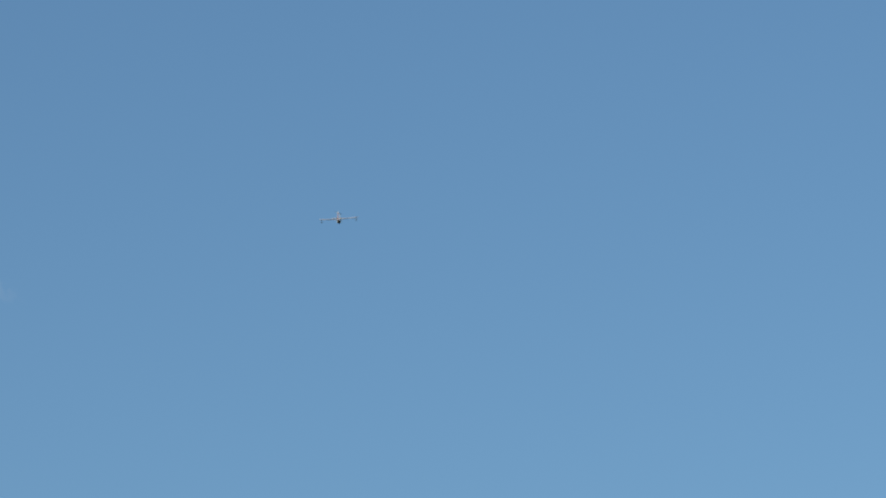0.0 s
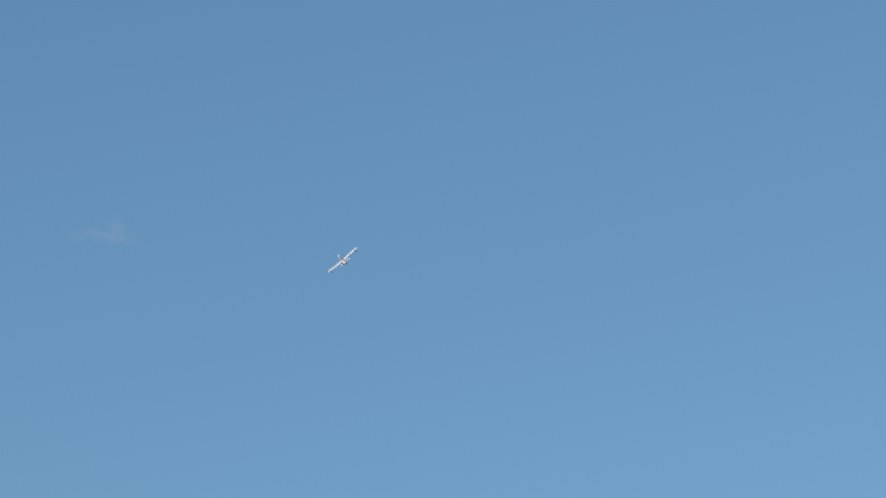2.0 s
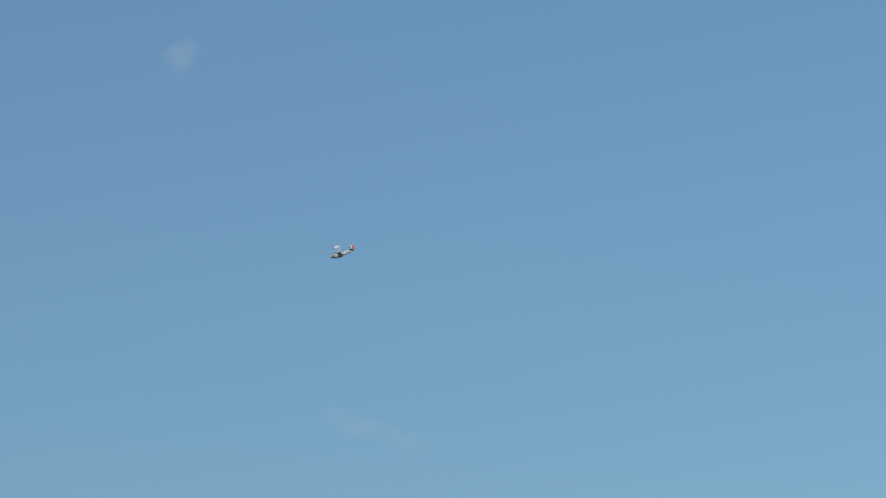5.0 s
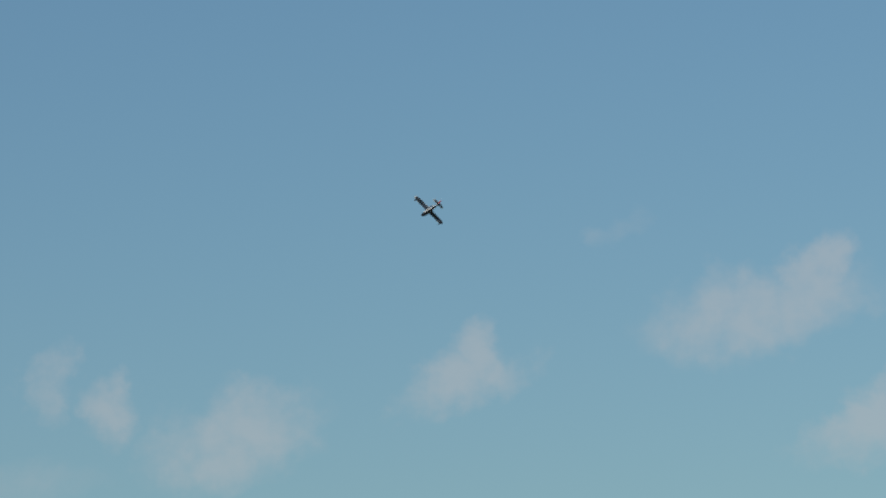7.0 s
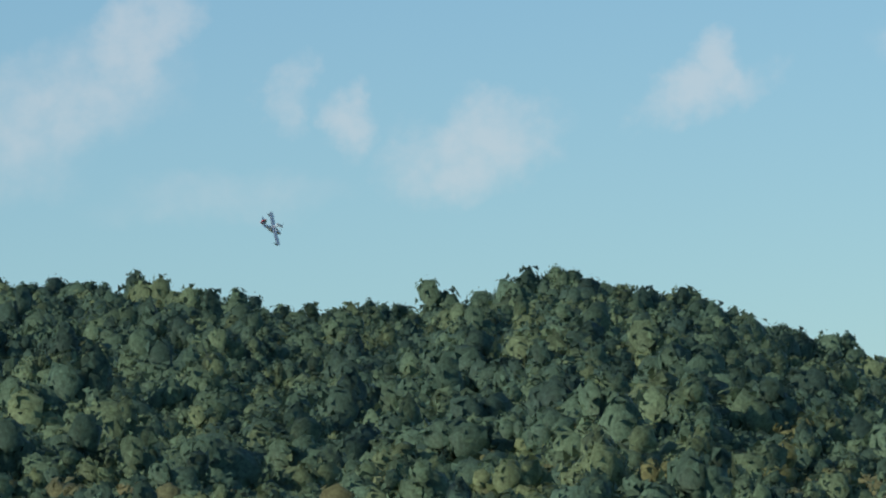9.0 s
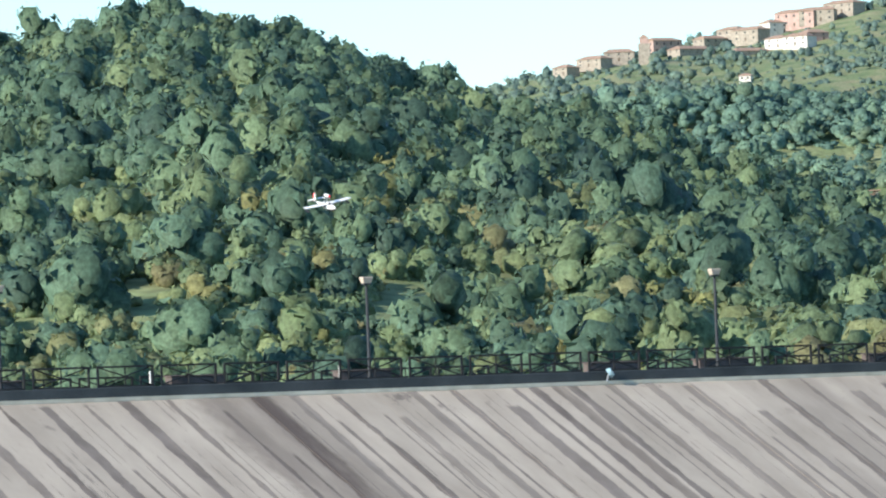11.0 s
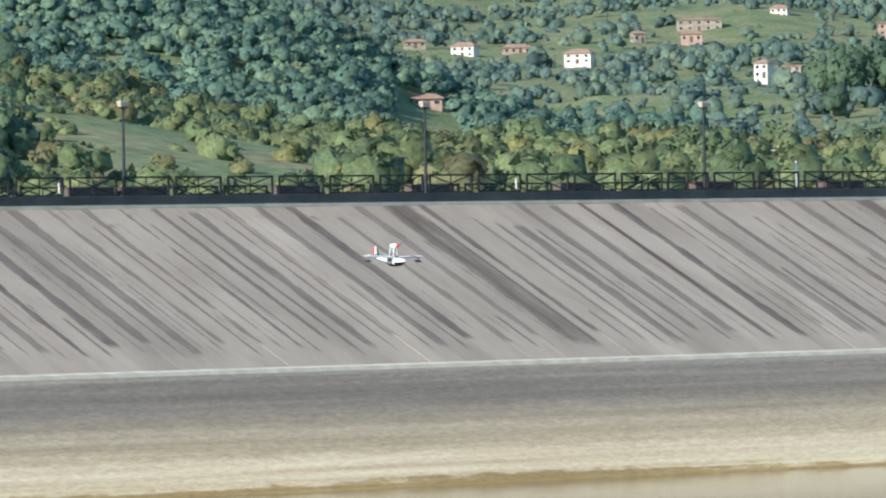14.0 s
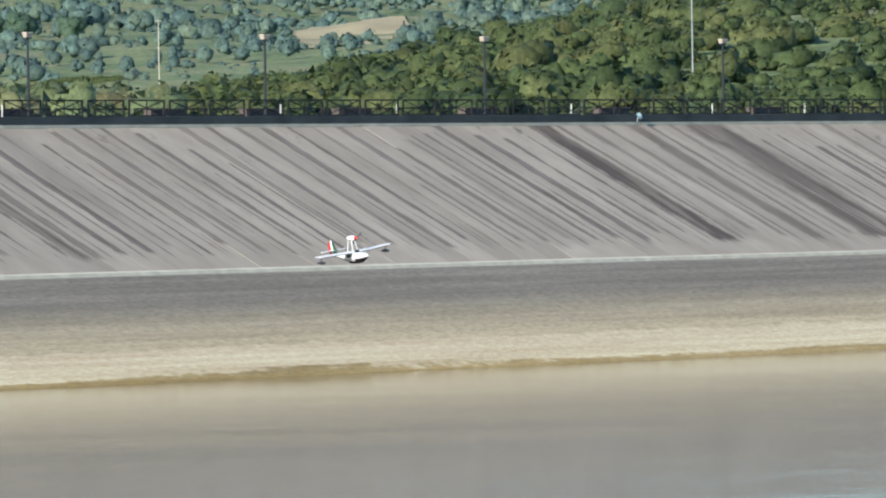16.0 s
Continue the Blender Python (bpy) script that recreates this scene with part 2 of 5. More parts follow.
def face_material():
    """The dam's lining: paving lanes down the slope, dark run-off along their seams, thin streaks, pale foot."""
    m = bpy.data.materials.new("stained_lining")
    m.use_nodes = True
    n, l = m.node_tree.nodes, m.node_tree.links
    b = n["Principled BSDF"]
    tc = n.new("ShaderNodeTexCoord")
    sp = n.new("ShaderNodeSeparateXYZ")
    l.new(tc.outputs["Object"], sp.inputs[0])

    def mt(op, a, c=None, d=None):
        k = n.new("ShaderNodeMath")
        k.operation = op
        for i, v in enumerate((a, c, d)):
            if v is None:
                continue
            if isinstance(v, (int, float)):
                k.inputs[i].default_value = v
            else:
                l.new(v, k.inputs[i])
        return k.outputs[0]

    def tex(scale, size, detail=4.0, rough=0.6):
        mp = n.new("ShaderNodeMapping")
        mp.inputs["Scale"].default_value = scale
        l.new(tc.outputs["Object"], mp.inputs["Vector"])
        t = n.new("ShaderNodeTexNoise")
        t.inputs["Scale"].default_value, t.inputs["Detail"].default_value, t.inputs["Roughness"].default_value = size, detail, rough
        l.new(mp.outputs[0], t.inputs["Vector"])
        return t.outputs[0]

    def step(v, lo, hi, a=0.0, c=1.0):
        k = n.new("ShaderNodeMapRange")
        k.interpolation_type = "SMOOTHSTEP"
        l.new(v, k.inputs[0])
        for i, x in ((1, lo), (2, hi), (3, a), (4, c)):
            k.inputs[i].default_value = x
        return k.outputs[0]

    x, z = sp.outputs[0], sp.outputs[2]
    def chance(index, salt):
        k = n.new("ShaderNodeTexWhiteNoise")
        k.noise_dimensions = "1D"
        l.new(mt("ADD", mt("MULTIPLY", index, 1.37), salt), k.inputs["W"])
        return k.outputs["Value"]

    wob = mt("MULTIPLY", mt("SUBTRACT", tex((0.5, 0.02, 0.05), 1.0, 2.0), 0.5), 0.5)
    u = mt("DIVIDE", mt("SUBTRACT", mt("ADD", x, wob), LANE_0), LANE_W)
    near_seam = mt("FLOOR", mt("ADD", u, 0.5))
    off = mt("ABSOLUTE", mt("MULTIPLY", mt("SUBTRACT", u, near_seam), LANE_W))          # metres from the seam
    ragged = mt("MULTIPLY", mt("SUBTRACT", tex((1.1, 0.5, 1.1), 1.0, 6.0, 0.65), 0.5), 0.42)
    half = mt("ADD", mt("MULTIPLY", chance(near_seam, 3.1), 0.2), 0.09)
    half = mt("ADD", half, mt("MULTIPLY", mt("SUBTRACT", tex((0.7, 0.1, 0.2), 1.0, 2.0), 0.5), 0.3))
    head = mt("SUBTRACT", 10.35, mt("MULTIPLY", mt("POWER", chance(near_seam, 7.7), 2.5), 1.6))
    tail = mt("ADD", 4.55, mt("MULTIPLY", chance(near_seam, 11.3), 0.6))
    seam = step(mt("SUBTRACT", off, mt("ADD", half, ragged)), -0.03, 0.03, 1.0, 0.0)
    seam = mt("MULTIPLY", seam, step(mt("ADD", mt("SUBTRACT", z, head), ragged), -0.05, 0.1, 1.0, 0.0))
    seam = mt("MULTIPLY", seam, step(mt("SUBTRACT", z, tail), -0.1, 0.15))
    seam = mt("MULTIPLY", seam, mt("ADD", 0.6, mt("MULTIPLY", chance(near_seam, 5.9), 0.4)))
    slab = mt("FLOOR", u)
    at_thin = mt("ADD", 0.36, mt("MULTIPLY", chance(slab, 2.3), 0.3))
    off_thin = mt("ABSOLUTE", mt("MULTIPLY", mt("SUBTRACT", mt("SUBTRACT", u, slab), at_thin), LANE_W))
    half_thin = mt("ADD", mt("MULTIPLY", chance(slab, 9.4), 0.09), mt("MULTIPLY", ragged, 0.45))
    thin = step(mt("SUBTRACT", off_thin, half_thin), -0.02, 0.025, 1.0, 0.0)
    thin_head = mt("ADD", 5.6, mt("MULTIPLY", chance(slab, 13.7), 4.6))
    thin = mt("MULTIPLY", thin, step(mt("ADD", mt("SUBTRACT", z, thin_head), ragged), -0.05, 0.1, 1.0, 0.0))
    hair = mt("MULTIPLY", step(tex((6.0, 0.06, 0.12), 1.0, 4.0, 0.6), 0.6, 0.63), step(tex((1.6, 0.22, 0.45), 1.0, 5.0, 0.7), 0.47, 0.53))
    thin = mt("MAXIMUM", thin, mt("MULTIPLY", hair, 0.7))
    broad = step(tex((0.2, 0.03, 0.05), 1.0, 4.0), 0.56, 0.66)
    blot = step(tex((0.8, 0.5, 1.0), 1.0, 6.0, 0.65), 0.6, 0.7)
    marks = None                                # run-off below drains: place along the crest, half width, strength
    for s_at, half, power in ((-15.0, 1.7, 0.5), (-13.9, 0.5, 0.95), (35.4, 0.8, 0.75), (45.0, 0.16, 1.0), (101.4, 0.85, 1.2), (108.0, 0.5, 0.6), (113.2, 1.7, 0.75), (60.5, 0.5, 0.7), (-1.6, 0.3, 0.7)):
        d_s = mt("ABSOLUTE", mt("SUBTRACT", mt("ADD", x, mt("MULTIPLY", ragged, half * 2.5)), s_at))
        one = mt("MULTIPLY", step(d_s, half * 0.6, half * 1.15, 1.0, 0.0), power)
        marks = one if marks is None else mt("MAXIMUM", marks, one)
    marks = mt("MULTIPLY", marks, step(tex((0.9, 0.12, 0.25), 1.0, 5.0), 0.3, 0.6, 0.45, 1.0))
    top = step(z, 8.2, 10.1)
    dark = mt("MAXIMUM", mt("MULTIPLY", seam, 0.92), mt("MULTIPLY", thin, 0.8))
    dark = mt("MAXIMUM", dark, mt("MULTIPLY", broad, 0.26))
    dark = mt("MAXIMUM", dark, mt("MULTIPLY", mt("MULTIPLY", blot, top), 0.8))
    foot = step(mt("ADD", z, mt("MULTIPLY", mt("SUBTRACT", tex((0.9, 0.3, 0.3), 1.0), 0.5), 1.0)), 4.5, 4.9)
    dark = mt("MULTIPLY", dark, foot)
    marks = mt("MINIMUM", mt("MULTIPLY", marks, foot), 0.95)
    base = n.new("ShaderNodeValToRGB")
    base.color_ramp.elements[0].position, base.color_ramp.elements[0].color = 0.3, (0.315, 0.27, 0.218, 1)
    base.color_ramp.elements[1].position, base.color_ramp.elements[1].color = 0.7, (0.44, 0.382, 0.312, 1)
    l.new(tex((0.5, 0.15, 0.3), 1.0, 8.0), base.inputs[0])
    stain = n.new("ShaderNodeValToRGB")
    stain.color_ramp.elements[0].position, stain.color_ramp.elements[0].color = 0.35, (0.108, 0.09, 0.08, 1)
    stain.color_ramp.elements[1].position, stain.color_ramp.elements[1].color = 0.65, (0.178, 0.152, 0.136, 1)
    l.new(tex((1.0, 0.4, 0.8), 1.3, 6.0), stain.inputs[0])
    mx = n.new("ShaderNodeMix")
    mx.data_type = "RGBA"
    l.new(dark, mx.inputs["Factor"])
    l.new(base.outputs[0], mx.inputs["A"])
    l.new(stain.outputs[0], mx.inputs["B"])
    run = n.new("ShaderNodeMix")
    run.data_type = "RGBA"
    l.new(marks, run.inputs["Factor"])
    l.new(mx.outputs["Result"], run.inputs["A"])
    run.inputs["B"].default_value = (0.095, 0.075, 0.066, 1)
    info = n.new("ShaderNodeObjectInfo")
    vary = n.new("ShaderNodeMapRange")
    l.new(info.outputs["Random"], vary.inputs[0])
    vary.inputs[3].default_value, vary.inputs[4].default_value = 0.9, 1.07
    sc = n.new("ShaderNodeVectorMath")
    sc.operation = "SCALE"
    l.new(run.outputs["Result"], sc.inputs[0])
    l.new(vary.outputs[0], sc.inputs["Scale"])
    l.new(sc.outputs[0], b.inputs["Base Color"])
    b.inputs["Roughness"].default_value = 0.9
    b.inputs["Specular IOR Level"].default_value = 0.2
    bp = n.new("ShaderNodeBump")
    bp.inputs["Strength"].default_value, bp.inputs["Distance"].default_value = 0.4, 0.03
    l.new(tex((1, 1, 1), 9.0, 6.0), bp.inputs["Height"])
    l.new(bp.outputs[0], b.inputs["Normal"])
    return m


def apron_material():
    """The lower slope: bands that the falling water level has left."""
    m = bpy.data.materials.new("water_marked_lining")
    m.use_nodes = True
    n, l = m.node_tree.nodes, m.node_tree.links
    b = n["Principled BSDF"]
    tc, sp = n.new("ShaderNodeTexCoord"), n.new("ShaderNodeSeparateXYZ")
    l.new(tc.outputs["Object"], sp.inputs[0])
    mp = n.new("ShaderNodeMapping")
    mp.inputs["Scale"].default_value = (0.5, 0.6, 1.2)
    l.new(tc.outputs["Object"], mp.inputs["Vector"])
    t = n.new("ShaderNodeTexNoise")
    t.inputs["Scale"].default_value, t.inputs["Detail"].default_value, t.inputs["Roughness"].default_value = 1.6, 7.0, 0.65
    l.new(mp.outputs[0], t.inputs["Vector"])
    streak = n.new("ShaderNodeMapping")
    streak.inputs["Scale"].default_value = (0.03, 0.8, 2.2)
    l.new(tc.outputs["Object"], streak.inputs["Vector"])
    t2 = n.new("ShaderNodeTexNoise")
    t2.inputs["Scale"].default_value, t2.inputs["Detail"].default_value = 1.5, 5.0
    l.new(streak.outputs[0], t2.inputs["Vector"])
    k = n.new("ShaderNodeMath")
    k.operation = "MULTIPLY_ADD"
    l.new(t.outputs[0], k.inputs[0])
    k.inputs[1].default_value = 0.55
    l.new(sp.outputs[2], k.inputs[2])
    k2 = n.new("ShaderNodeMath")
    k2.operation = "MULTIPLY_ADD"
    l.new(t2.outputs[0], k2.inputs[0])
    k2.inputs[1].default_value = 0.7
    l.new(k.outputs[0], k2.inputs[2])
    r = n.new("ShaderNodeMapRange")
    l.new(k2.outputs[0], r.inputs[0])
    r.inputs[1].default_value, r.inputs[2].default_value = 0.62, 4.72
    cr = n.new("ShaderNodeValToRGB")
    bands = [(0.0, (0.33, 0.23, 0.09)), (0.045, (0.38, 0.28, 0.13)), (0.065, (0.6, 0.49, 0.31)), (0.26, (0.62, 0.52, 0.35)), (0.3, (0.45, 0.365, 0.235)),
             (0.5, (0.36, 0.3, 0.205)), (0.6, (0.28, 0.24, 0.175)), (0.7, (0.2, 0.175, 0.14)), (0.88, (0.21, 0.185, 0.15)), (1.0, (0.27, 0.24, 0.2))]
    while len(cr.color_ramp.elements) < len(bands):
        cr.color_ramp.elements.new(0.5)
    for e, (p, c) in zip(cr.color_ramp.elements, bands):
        e.position, e.color = p, (*c, 1)
    l.new(r.outputs[0], cr.inputs[0])
    speck = n.new("ShaderNodeTexNoise")
    speck_map = n.new("ShaderNodeMapping")
    speck_map.inputs["Scale"].default_value = (1.2, 2.5, 5.0)
    l.new(tc.outputs["Object"], speck_map.inputs["Vector"])
    speck.inputs["Scale"].default_value, speck.inputs["Detail"].default_value, speck.inputs["Roughness"].default_value = 2.2, 8.0, 0.75
    l.new(speck_map.outputs[0], speck.inputs["Vector"])
    over = n.new("ShaderNodeMix")
    over.data_type, over.blend_type = "RGBA", "OVERLAY"
    over.inputs["Factor"].default_value = 0.75
    l.new(cr.outputs[0], over.inputs["A"])
    l.new(speck.outputs[0], over.inputs["B"])
    line = n.new("ShaderNodeMix")
    line.data_type, line.blend_type = "RGBA", "OVERLAY"
    line.inputs["Factor"].default_value = 0.55
    l.new(over.outputs["Result"], line.inputs["A"])
    l.new(t2.outputs[0], line.inputs["B"])
    l.new(line.outputs["Result"], b.inputs["Base Color"])
    b.inputs["Roughness"].default_value = 0.85
    b.inputs["Specular IOR Level"].default_value = 0.25
    bp = n.new("ShaderNodeBump")
    bp.inputs["Strength"].default_value, bp.inputs["Distance"].default_value = 0.7, 0.08
    l.new(t.outputs[0], bp.inputs["Height"])
    l.new(bp.outputs[0], b.inputs["Normal"])
    return m


def water_material():
    m = bpy.data.materials.new("murky_water")
    m.use_nodes = True
    n, l = m.node_tree.nodes, m.node_tree.links
    b = n["Principled BSDF"]
    b.inputs["Base Color"].default_value = (0.2, 0.17, 0.11, 1)
    b.inputs["Roughness"].default_value = 0.05
    b.inputs["IOR"].default_value = 1.33
    tc, mp = n.new("ShaderNodeTexCoord"), n.new("ShaderNodeMapping")
    mp.inputs["Scale"].default_value = (0.16, 1.0, 1.0)
    mp.inputs["Rotation"].default_value = (0, 0, radians(12))
    l.new(tc.outputs["Object"], mp.inputs["Vector"])
    t1, t2 = n.new("ShaderNodeTexNoise"), n.new("ShaderNodeTexNoise")
    t1.inputs["Scale"].default_value, t1.inputs["Detail"].default_value = 1.6, 4.0
    t2.inputs["Scale"].default_value, t2.inputs["Detail"].default_value = 0.12, 3.0
    l.new(mp.outputs[0], t1.inputs["Vector"])
    l.new(mp.outputs[0], t2.inputs["Vector"])
    k = n.new("ShaderNodeMath")
    k.operation = "MULTIPLY"
    l.new(t1.outputs[0], k.inputs[0])
    l.new(t2.outputs[0], k.inputs[1])
    bp = n.new("ShaderNodeBump")
    bp.inputs["Strength"].default_value, bp.inputs["Distance"].default_value = 0.3, 0.07
    l.new(k.outputs[0], bp.inputs["Height"])
    l.new(bp.outputs[0], b.inputs["Normal"])
    return m


M_FACE, M_APRON, M_WATER = face_material(), apron_material(), water_material()


# ---------------------------------------------------------------- mesh helpers
def mesh_of(name, bm, material, smooth=False):
    me = bpy.data.meshes.new(name)
    bm.normal_update()
    bm.to_mesh(me)
    bm.free()
    me.materials.append(material)
    if smooth:
        for p in me.polygons:
            p.use_smooth = True
    return me


def part(name, bm, material, parent=None, label="", smooth=False):
    """Links a bmesh as one mesh object, under a thing or a part."""
    ob = new(name, mesh_of(name, bm, material, smooth))
    if parent is not None:
        ob.parent = parent
    return tagged(ob, label) if label else ob


def box(x0, x1, y0, y1, z0, z1, bm=None, bevel=0.0):
    own = bmesh.new()
    bmesh.ops.create_cube(own, size=1.0)
    for v in own.verts:
        v.co = Vector(((x0 + x1) / 2 + v.co.x * (x1 - x0), (y0 + y1) / 2 + v.co.y * (y1 - y0), (z0 + z1) / 2 + v.co.z * (z1 - z0)))
    if bevel:
        bmesh.ops.bevel(own, geom=own.edges[:], offset=bevel, segments=1, affect="EDGES")
    return joined(bm, own)


def joined(bm, own):
    if bm is None:
        return own
    me = bpy.data.meshes.new("tmp")
    own.to_mesh(me)
    own.free()
    bm.from_mesh(me)
    bpy.data.meshes.remove(me)
    return bm


def rod(a, b, r0, r1=None, sides=6, bm=None):
    """A tapered bar from a to b."""
    a, b = Vector(a), Vector(b)
    own = bmesh.new()
    bmesh.ops.create_cone(own, cap_ends=True, segments=sides, radius1=r0, radius2=r0 if r1 is None else r1, depth=(b - a).length)
    turn = Vector((0, 0, 1)).rotation_difference(b - a).to_matrix().to_4x4()
    bmesh.ops.transform(own, matrix=Matrix.Translation((a + b) / 2) @ turn, verts=own.verts)
    return joined(bm, own)


def loft(rings, close=True, bm=None):
    """Skin over rings of points (equal count)."""
    own = bmesh.new()
    vs = [[own.verts.new(p) for p in ring] for ring in rings]
    for a, b in zip(vs, vs[1:]):
        for i in range(len(a)):
            j = (i + 1) % len(a)
            own.faces.new((a[i], a[j], b[j], b[i]))
    if close:
        own.faces.new(vs[0][::-1])
        own.faces.new(vs[-1])
    bmesh.ops.recalc_face_normals(own, faces=own.faces)
    return joined(bm, own)


def prism(poly, y0, y1, axis="y"):
    """A polygon in x, z drawn out along y (or in y, z along x)."""
    if axis == "y":
        return loft([[(x, y0, z) for x, z in poly], [(x, y1, z) for x, z in poly]])
    return loft([[(y0, a, z) for a, z in poly], [(y1, a, z) for a, z in poly]])


# ---------------------------------------------------------------- the land
# along the azimuth (degrees right of +y): elevation and distance of the near ridge, elevation of the slope 2800 m off and of the far ridge
LAND_AZ = np.array([-40, -14, -11.2, -9.5, -8.2, -7.4, -6.0, -4.9, -4.0, -3.3, -2.1, -1.0, 0.2, 1.7, 3.0, 5.2, 7.3, 8.8, 9.9, 10.8, 11.5, 12.3, 13.2, 14.2, 17.0, 40])
LAND_NEAR = np.array([4.0, 4.1, 4.15, 3.98, 3.77, 3.75, 4.0, 3.8, 3.42, 3.12, 2.92, 2.47, 2.08, 1.82, 1.45, 1.2, 1.16, 1.08, 0.8, 0.82, 1.02, 1.18, 1.38, 1.55, 2.1, 2.6])
LAND_NEAR_R = np.array([800, 800, 820, 830, 850, 850, 830, 810, 800, 800, 790, 770, 740, 720, 700, 690, 680, 660, 560, 540, 530, 530, 540, 550, 600, 600])
LAND_MID = np.array([2.0, 2.0, 2.0, 2.0, 2.0, 2.0, 2.4, 2.6, 2.7, 2.75, 2.85, 2.8, 2.7, 2.5, 2.3, 2.0, 2.0, 1.95, 1.9, 1.8, 1.7, 1.7, 1.7, 1.7, 1.7, 2.0])
LAND_FAR = np.array([2.5, 2.5, 2.5, 2.5, 2.5, 2.5, 2.6, 2.8, 3.04, 3.18, 3.48, 3.6, 3.88, 3.7, 3.5, 3.4, 3.4, 3.3, 3.2, 3.1, 3.0, 3.0, 2.9, 2.8, 2.6, 2.5])
# the wooded hill 1350 m off, between the near ridge and the valley
HILL_AZ = np.array([-40, -6.0, -4.0, -3.0, -2.4, -1.7, 0.2, 1.3, 2.4, 3.6, 4.5, 5.8, 6.6, 40])
HILL_EL = np.array([1.0, 1.6, 2.4, 2.85, 3.05, 3.1, 3.06, 3.0, 2.72, 2.25, 1.8, 1.3, 0.9, 0.9])
RNG = np.random.default_rng(11)
WAVES = [(RNG.normal(size=2), RNG.uniform(0, 6.28)) for _ in range(24)]
DAM_P = Vector((-10.04, 235.85, 0.0))       # a point under the dam's railing, at s = 0
DAM_TURN = 34.63                             # the crest runs this many degrees left of +x
D_WAY = Vector((math.cos(radians(DAM_TURN)), math.sin(radians(DAM_TURN)), 0))
N_WAY = Vector((D_WAY.y, -D_WAY.x, 0))       # level, towards the water
CREST, SLOPE = 10.2, 2.1


def rolling(x, y, size):
    """Gentle random relief, about -1 to 1, with features of that size in metres."""
    h = 0
    for i, (w, ph) in enumerate(WAVES):
        k = (1 + (i % 4)) / size * 3.0
        h = h + np.sin(x * w[0] * k + y * w[1] * k + ph) / (1 + (i % 4))
    return h / 5.0


def dam_range(az_deg):
    a = np.radians(np.clip(az_deg, -40, 40))
    r = (N_WAY.x * DAM_P.x + N_WAY.y * DAM_P.y) / np.minimum(N_WAY.x * np.sin(a) + N_WAY.y * np.cos(a), -0.45)
    return np.clip(r, 180, 450)


def ground(az_deg, r):
    """The height of the land, by azimuth in degrees and distance in metres."""
    az_deg, r = np.broadcast_arrays(np.asarray(az_deg, float), np.asarray(r, float))
    el_n, r_n, el_m, el_f = (np.interp(az_deg, LAND_AZ, t) for t in (LAND_NEAR, LAND_NEAR_R, LAND_MID, LAND_FAR))
    up = lambda d, e: EYE.z + d * np.tan(np.radians(e))
    el_h = np.interp(az_deg, HILL_AZ, HILL_EL)
    rd = dam_range(az_deg)
    away = np.abs(az_deg) > 60
    zn = up(r_n, el_n) - 2.7
    nodes = [(0 * r, 6.1 + 0 * r), (6 + 0 * r, 6.1 + 0 * r), (30 + 0 * r, np.where(away, 7.0, -3.0)), (rd, np.where(away, 9.0, -4.0)),
             (rd + 40, np.where(away, 12.0, -4.0)), (rd + 75, up(rd + 75, 0.42)), (r_n, zn), (r_n * 1.12, zn - 14),
             (r_n * 1.12 + 260, np.minimum(up(r_n * 1.12 + 260, 0.9), zn - 20)), (1350 + 0 * r, np.where(el_h > 1.2, up(1350, el_h) - 4, up(1350, 1.1))), (1500 + 0 * r, np.where(el_h > 1.2, up(1350, el_h) - 22, up(1500, 1.2))),
             (1900 + 0 * r, up(1900, np.minimum(el_m - 0.5, 1.55))),
             (2800 + 0 * r, up(2800, el_m)), (3900 + 0 * r, up(3900, el_f + 0.05) - 7), (4800 + 0 * r, up(3900, el_f) - 120)]
    z = nodes[0][1].astype(float)
    for (ra, za), (rb, zb) in zip(nodes, nodes[1:]):
        k = np.clip((r - ra) / np.maximum(rb - ra, 1e-6), 0, 1)
        z = np.where(r >= ra, za + (zb - za) * k, z)
    a = np.radians(az_deg)
    x, y = r * np.sin(a), r * np.cos(a)
    hill = np.clip((r - rd - 60) / 120, 0, 1)
    edge = np.clip(np.abs(r - r_n) / 120, 0.15, 1)
    far = np.clip((r - r_n * 1.12) / 400, 0, 1) * np.clip(np.abs(r - 3900) / 500, 0.1, 1) * np.clip(np.abs(r - 1350) / 300, 0.25, 1)
    return z + hill * edge * (5.0 * rolling(x, y, 160) + 1.5 * rolling(y, x, 45)) + far * np.interp(r, [900, 1800, 3000], [3.0, 6.0, 15.0]) * rolling(x, y, 600)


def build_ground():
    azs = np.concatenate([np.arange(-180, -16, 4.0), np.arange(-16, 20, 0.125), np.arange(20, 180, 4.0)])
    rs = np.concatenate([[0.01, 3, 6, 10, 18, 30, 60, 110, 160], np.arange(180, 460, 10), np.arange(460, 1000, 12), np.arange(1000, 2000, 40),
                         np.arange(2000, 4900, 90)])
    A, R = np.meshgrid(azs, rs, indexing="ij")
    Z = ground(A, R)
    v = np.stack([R * np.sin(np.radians(A)), R * np.cos(np.radians(A)), Z], -1).reshape(-1, 3)
    n, k = len(azs), len(rs)
    i, j = np.meshgrid(np.arange(n), np.arange(k - 1), indexing="ij")
    i2 = (i + 1) % n
    f = np.stack([i * k + j, i * k + j + 1, i2 * k + j + 1, i2 * k + j], -1).reshape(-1, 4)
    ob = new("ground", raw_mesh("ground", v, f, M_GROUND))
    for p in ob.data.polygons:
        p.use_smooth = True
    return tagged(ob, "hilly land of dry grass and bare earth", "ground", kind="structure")


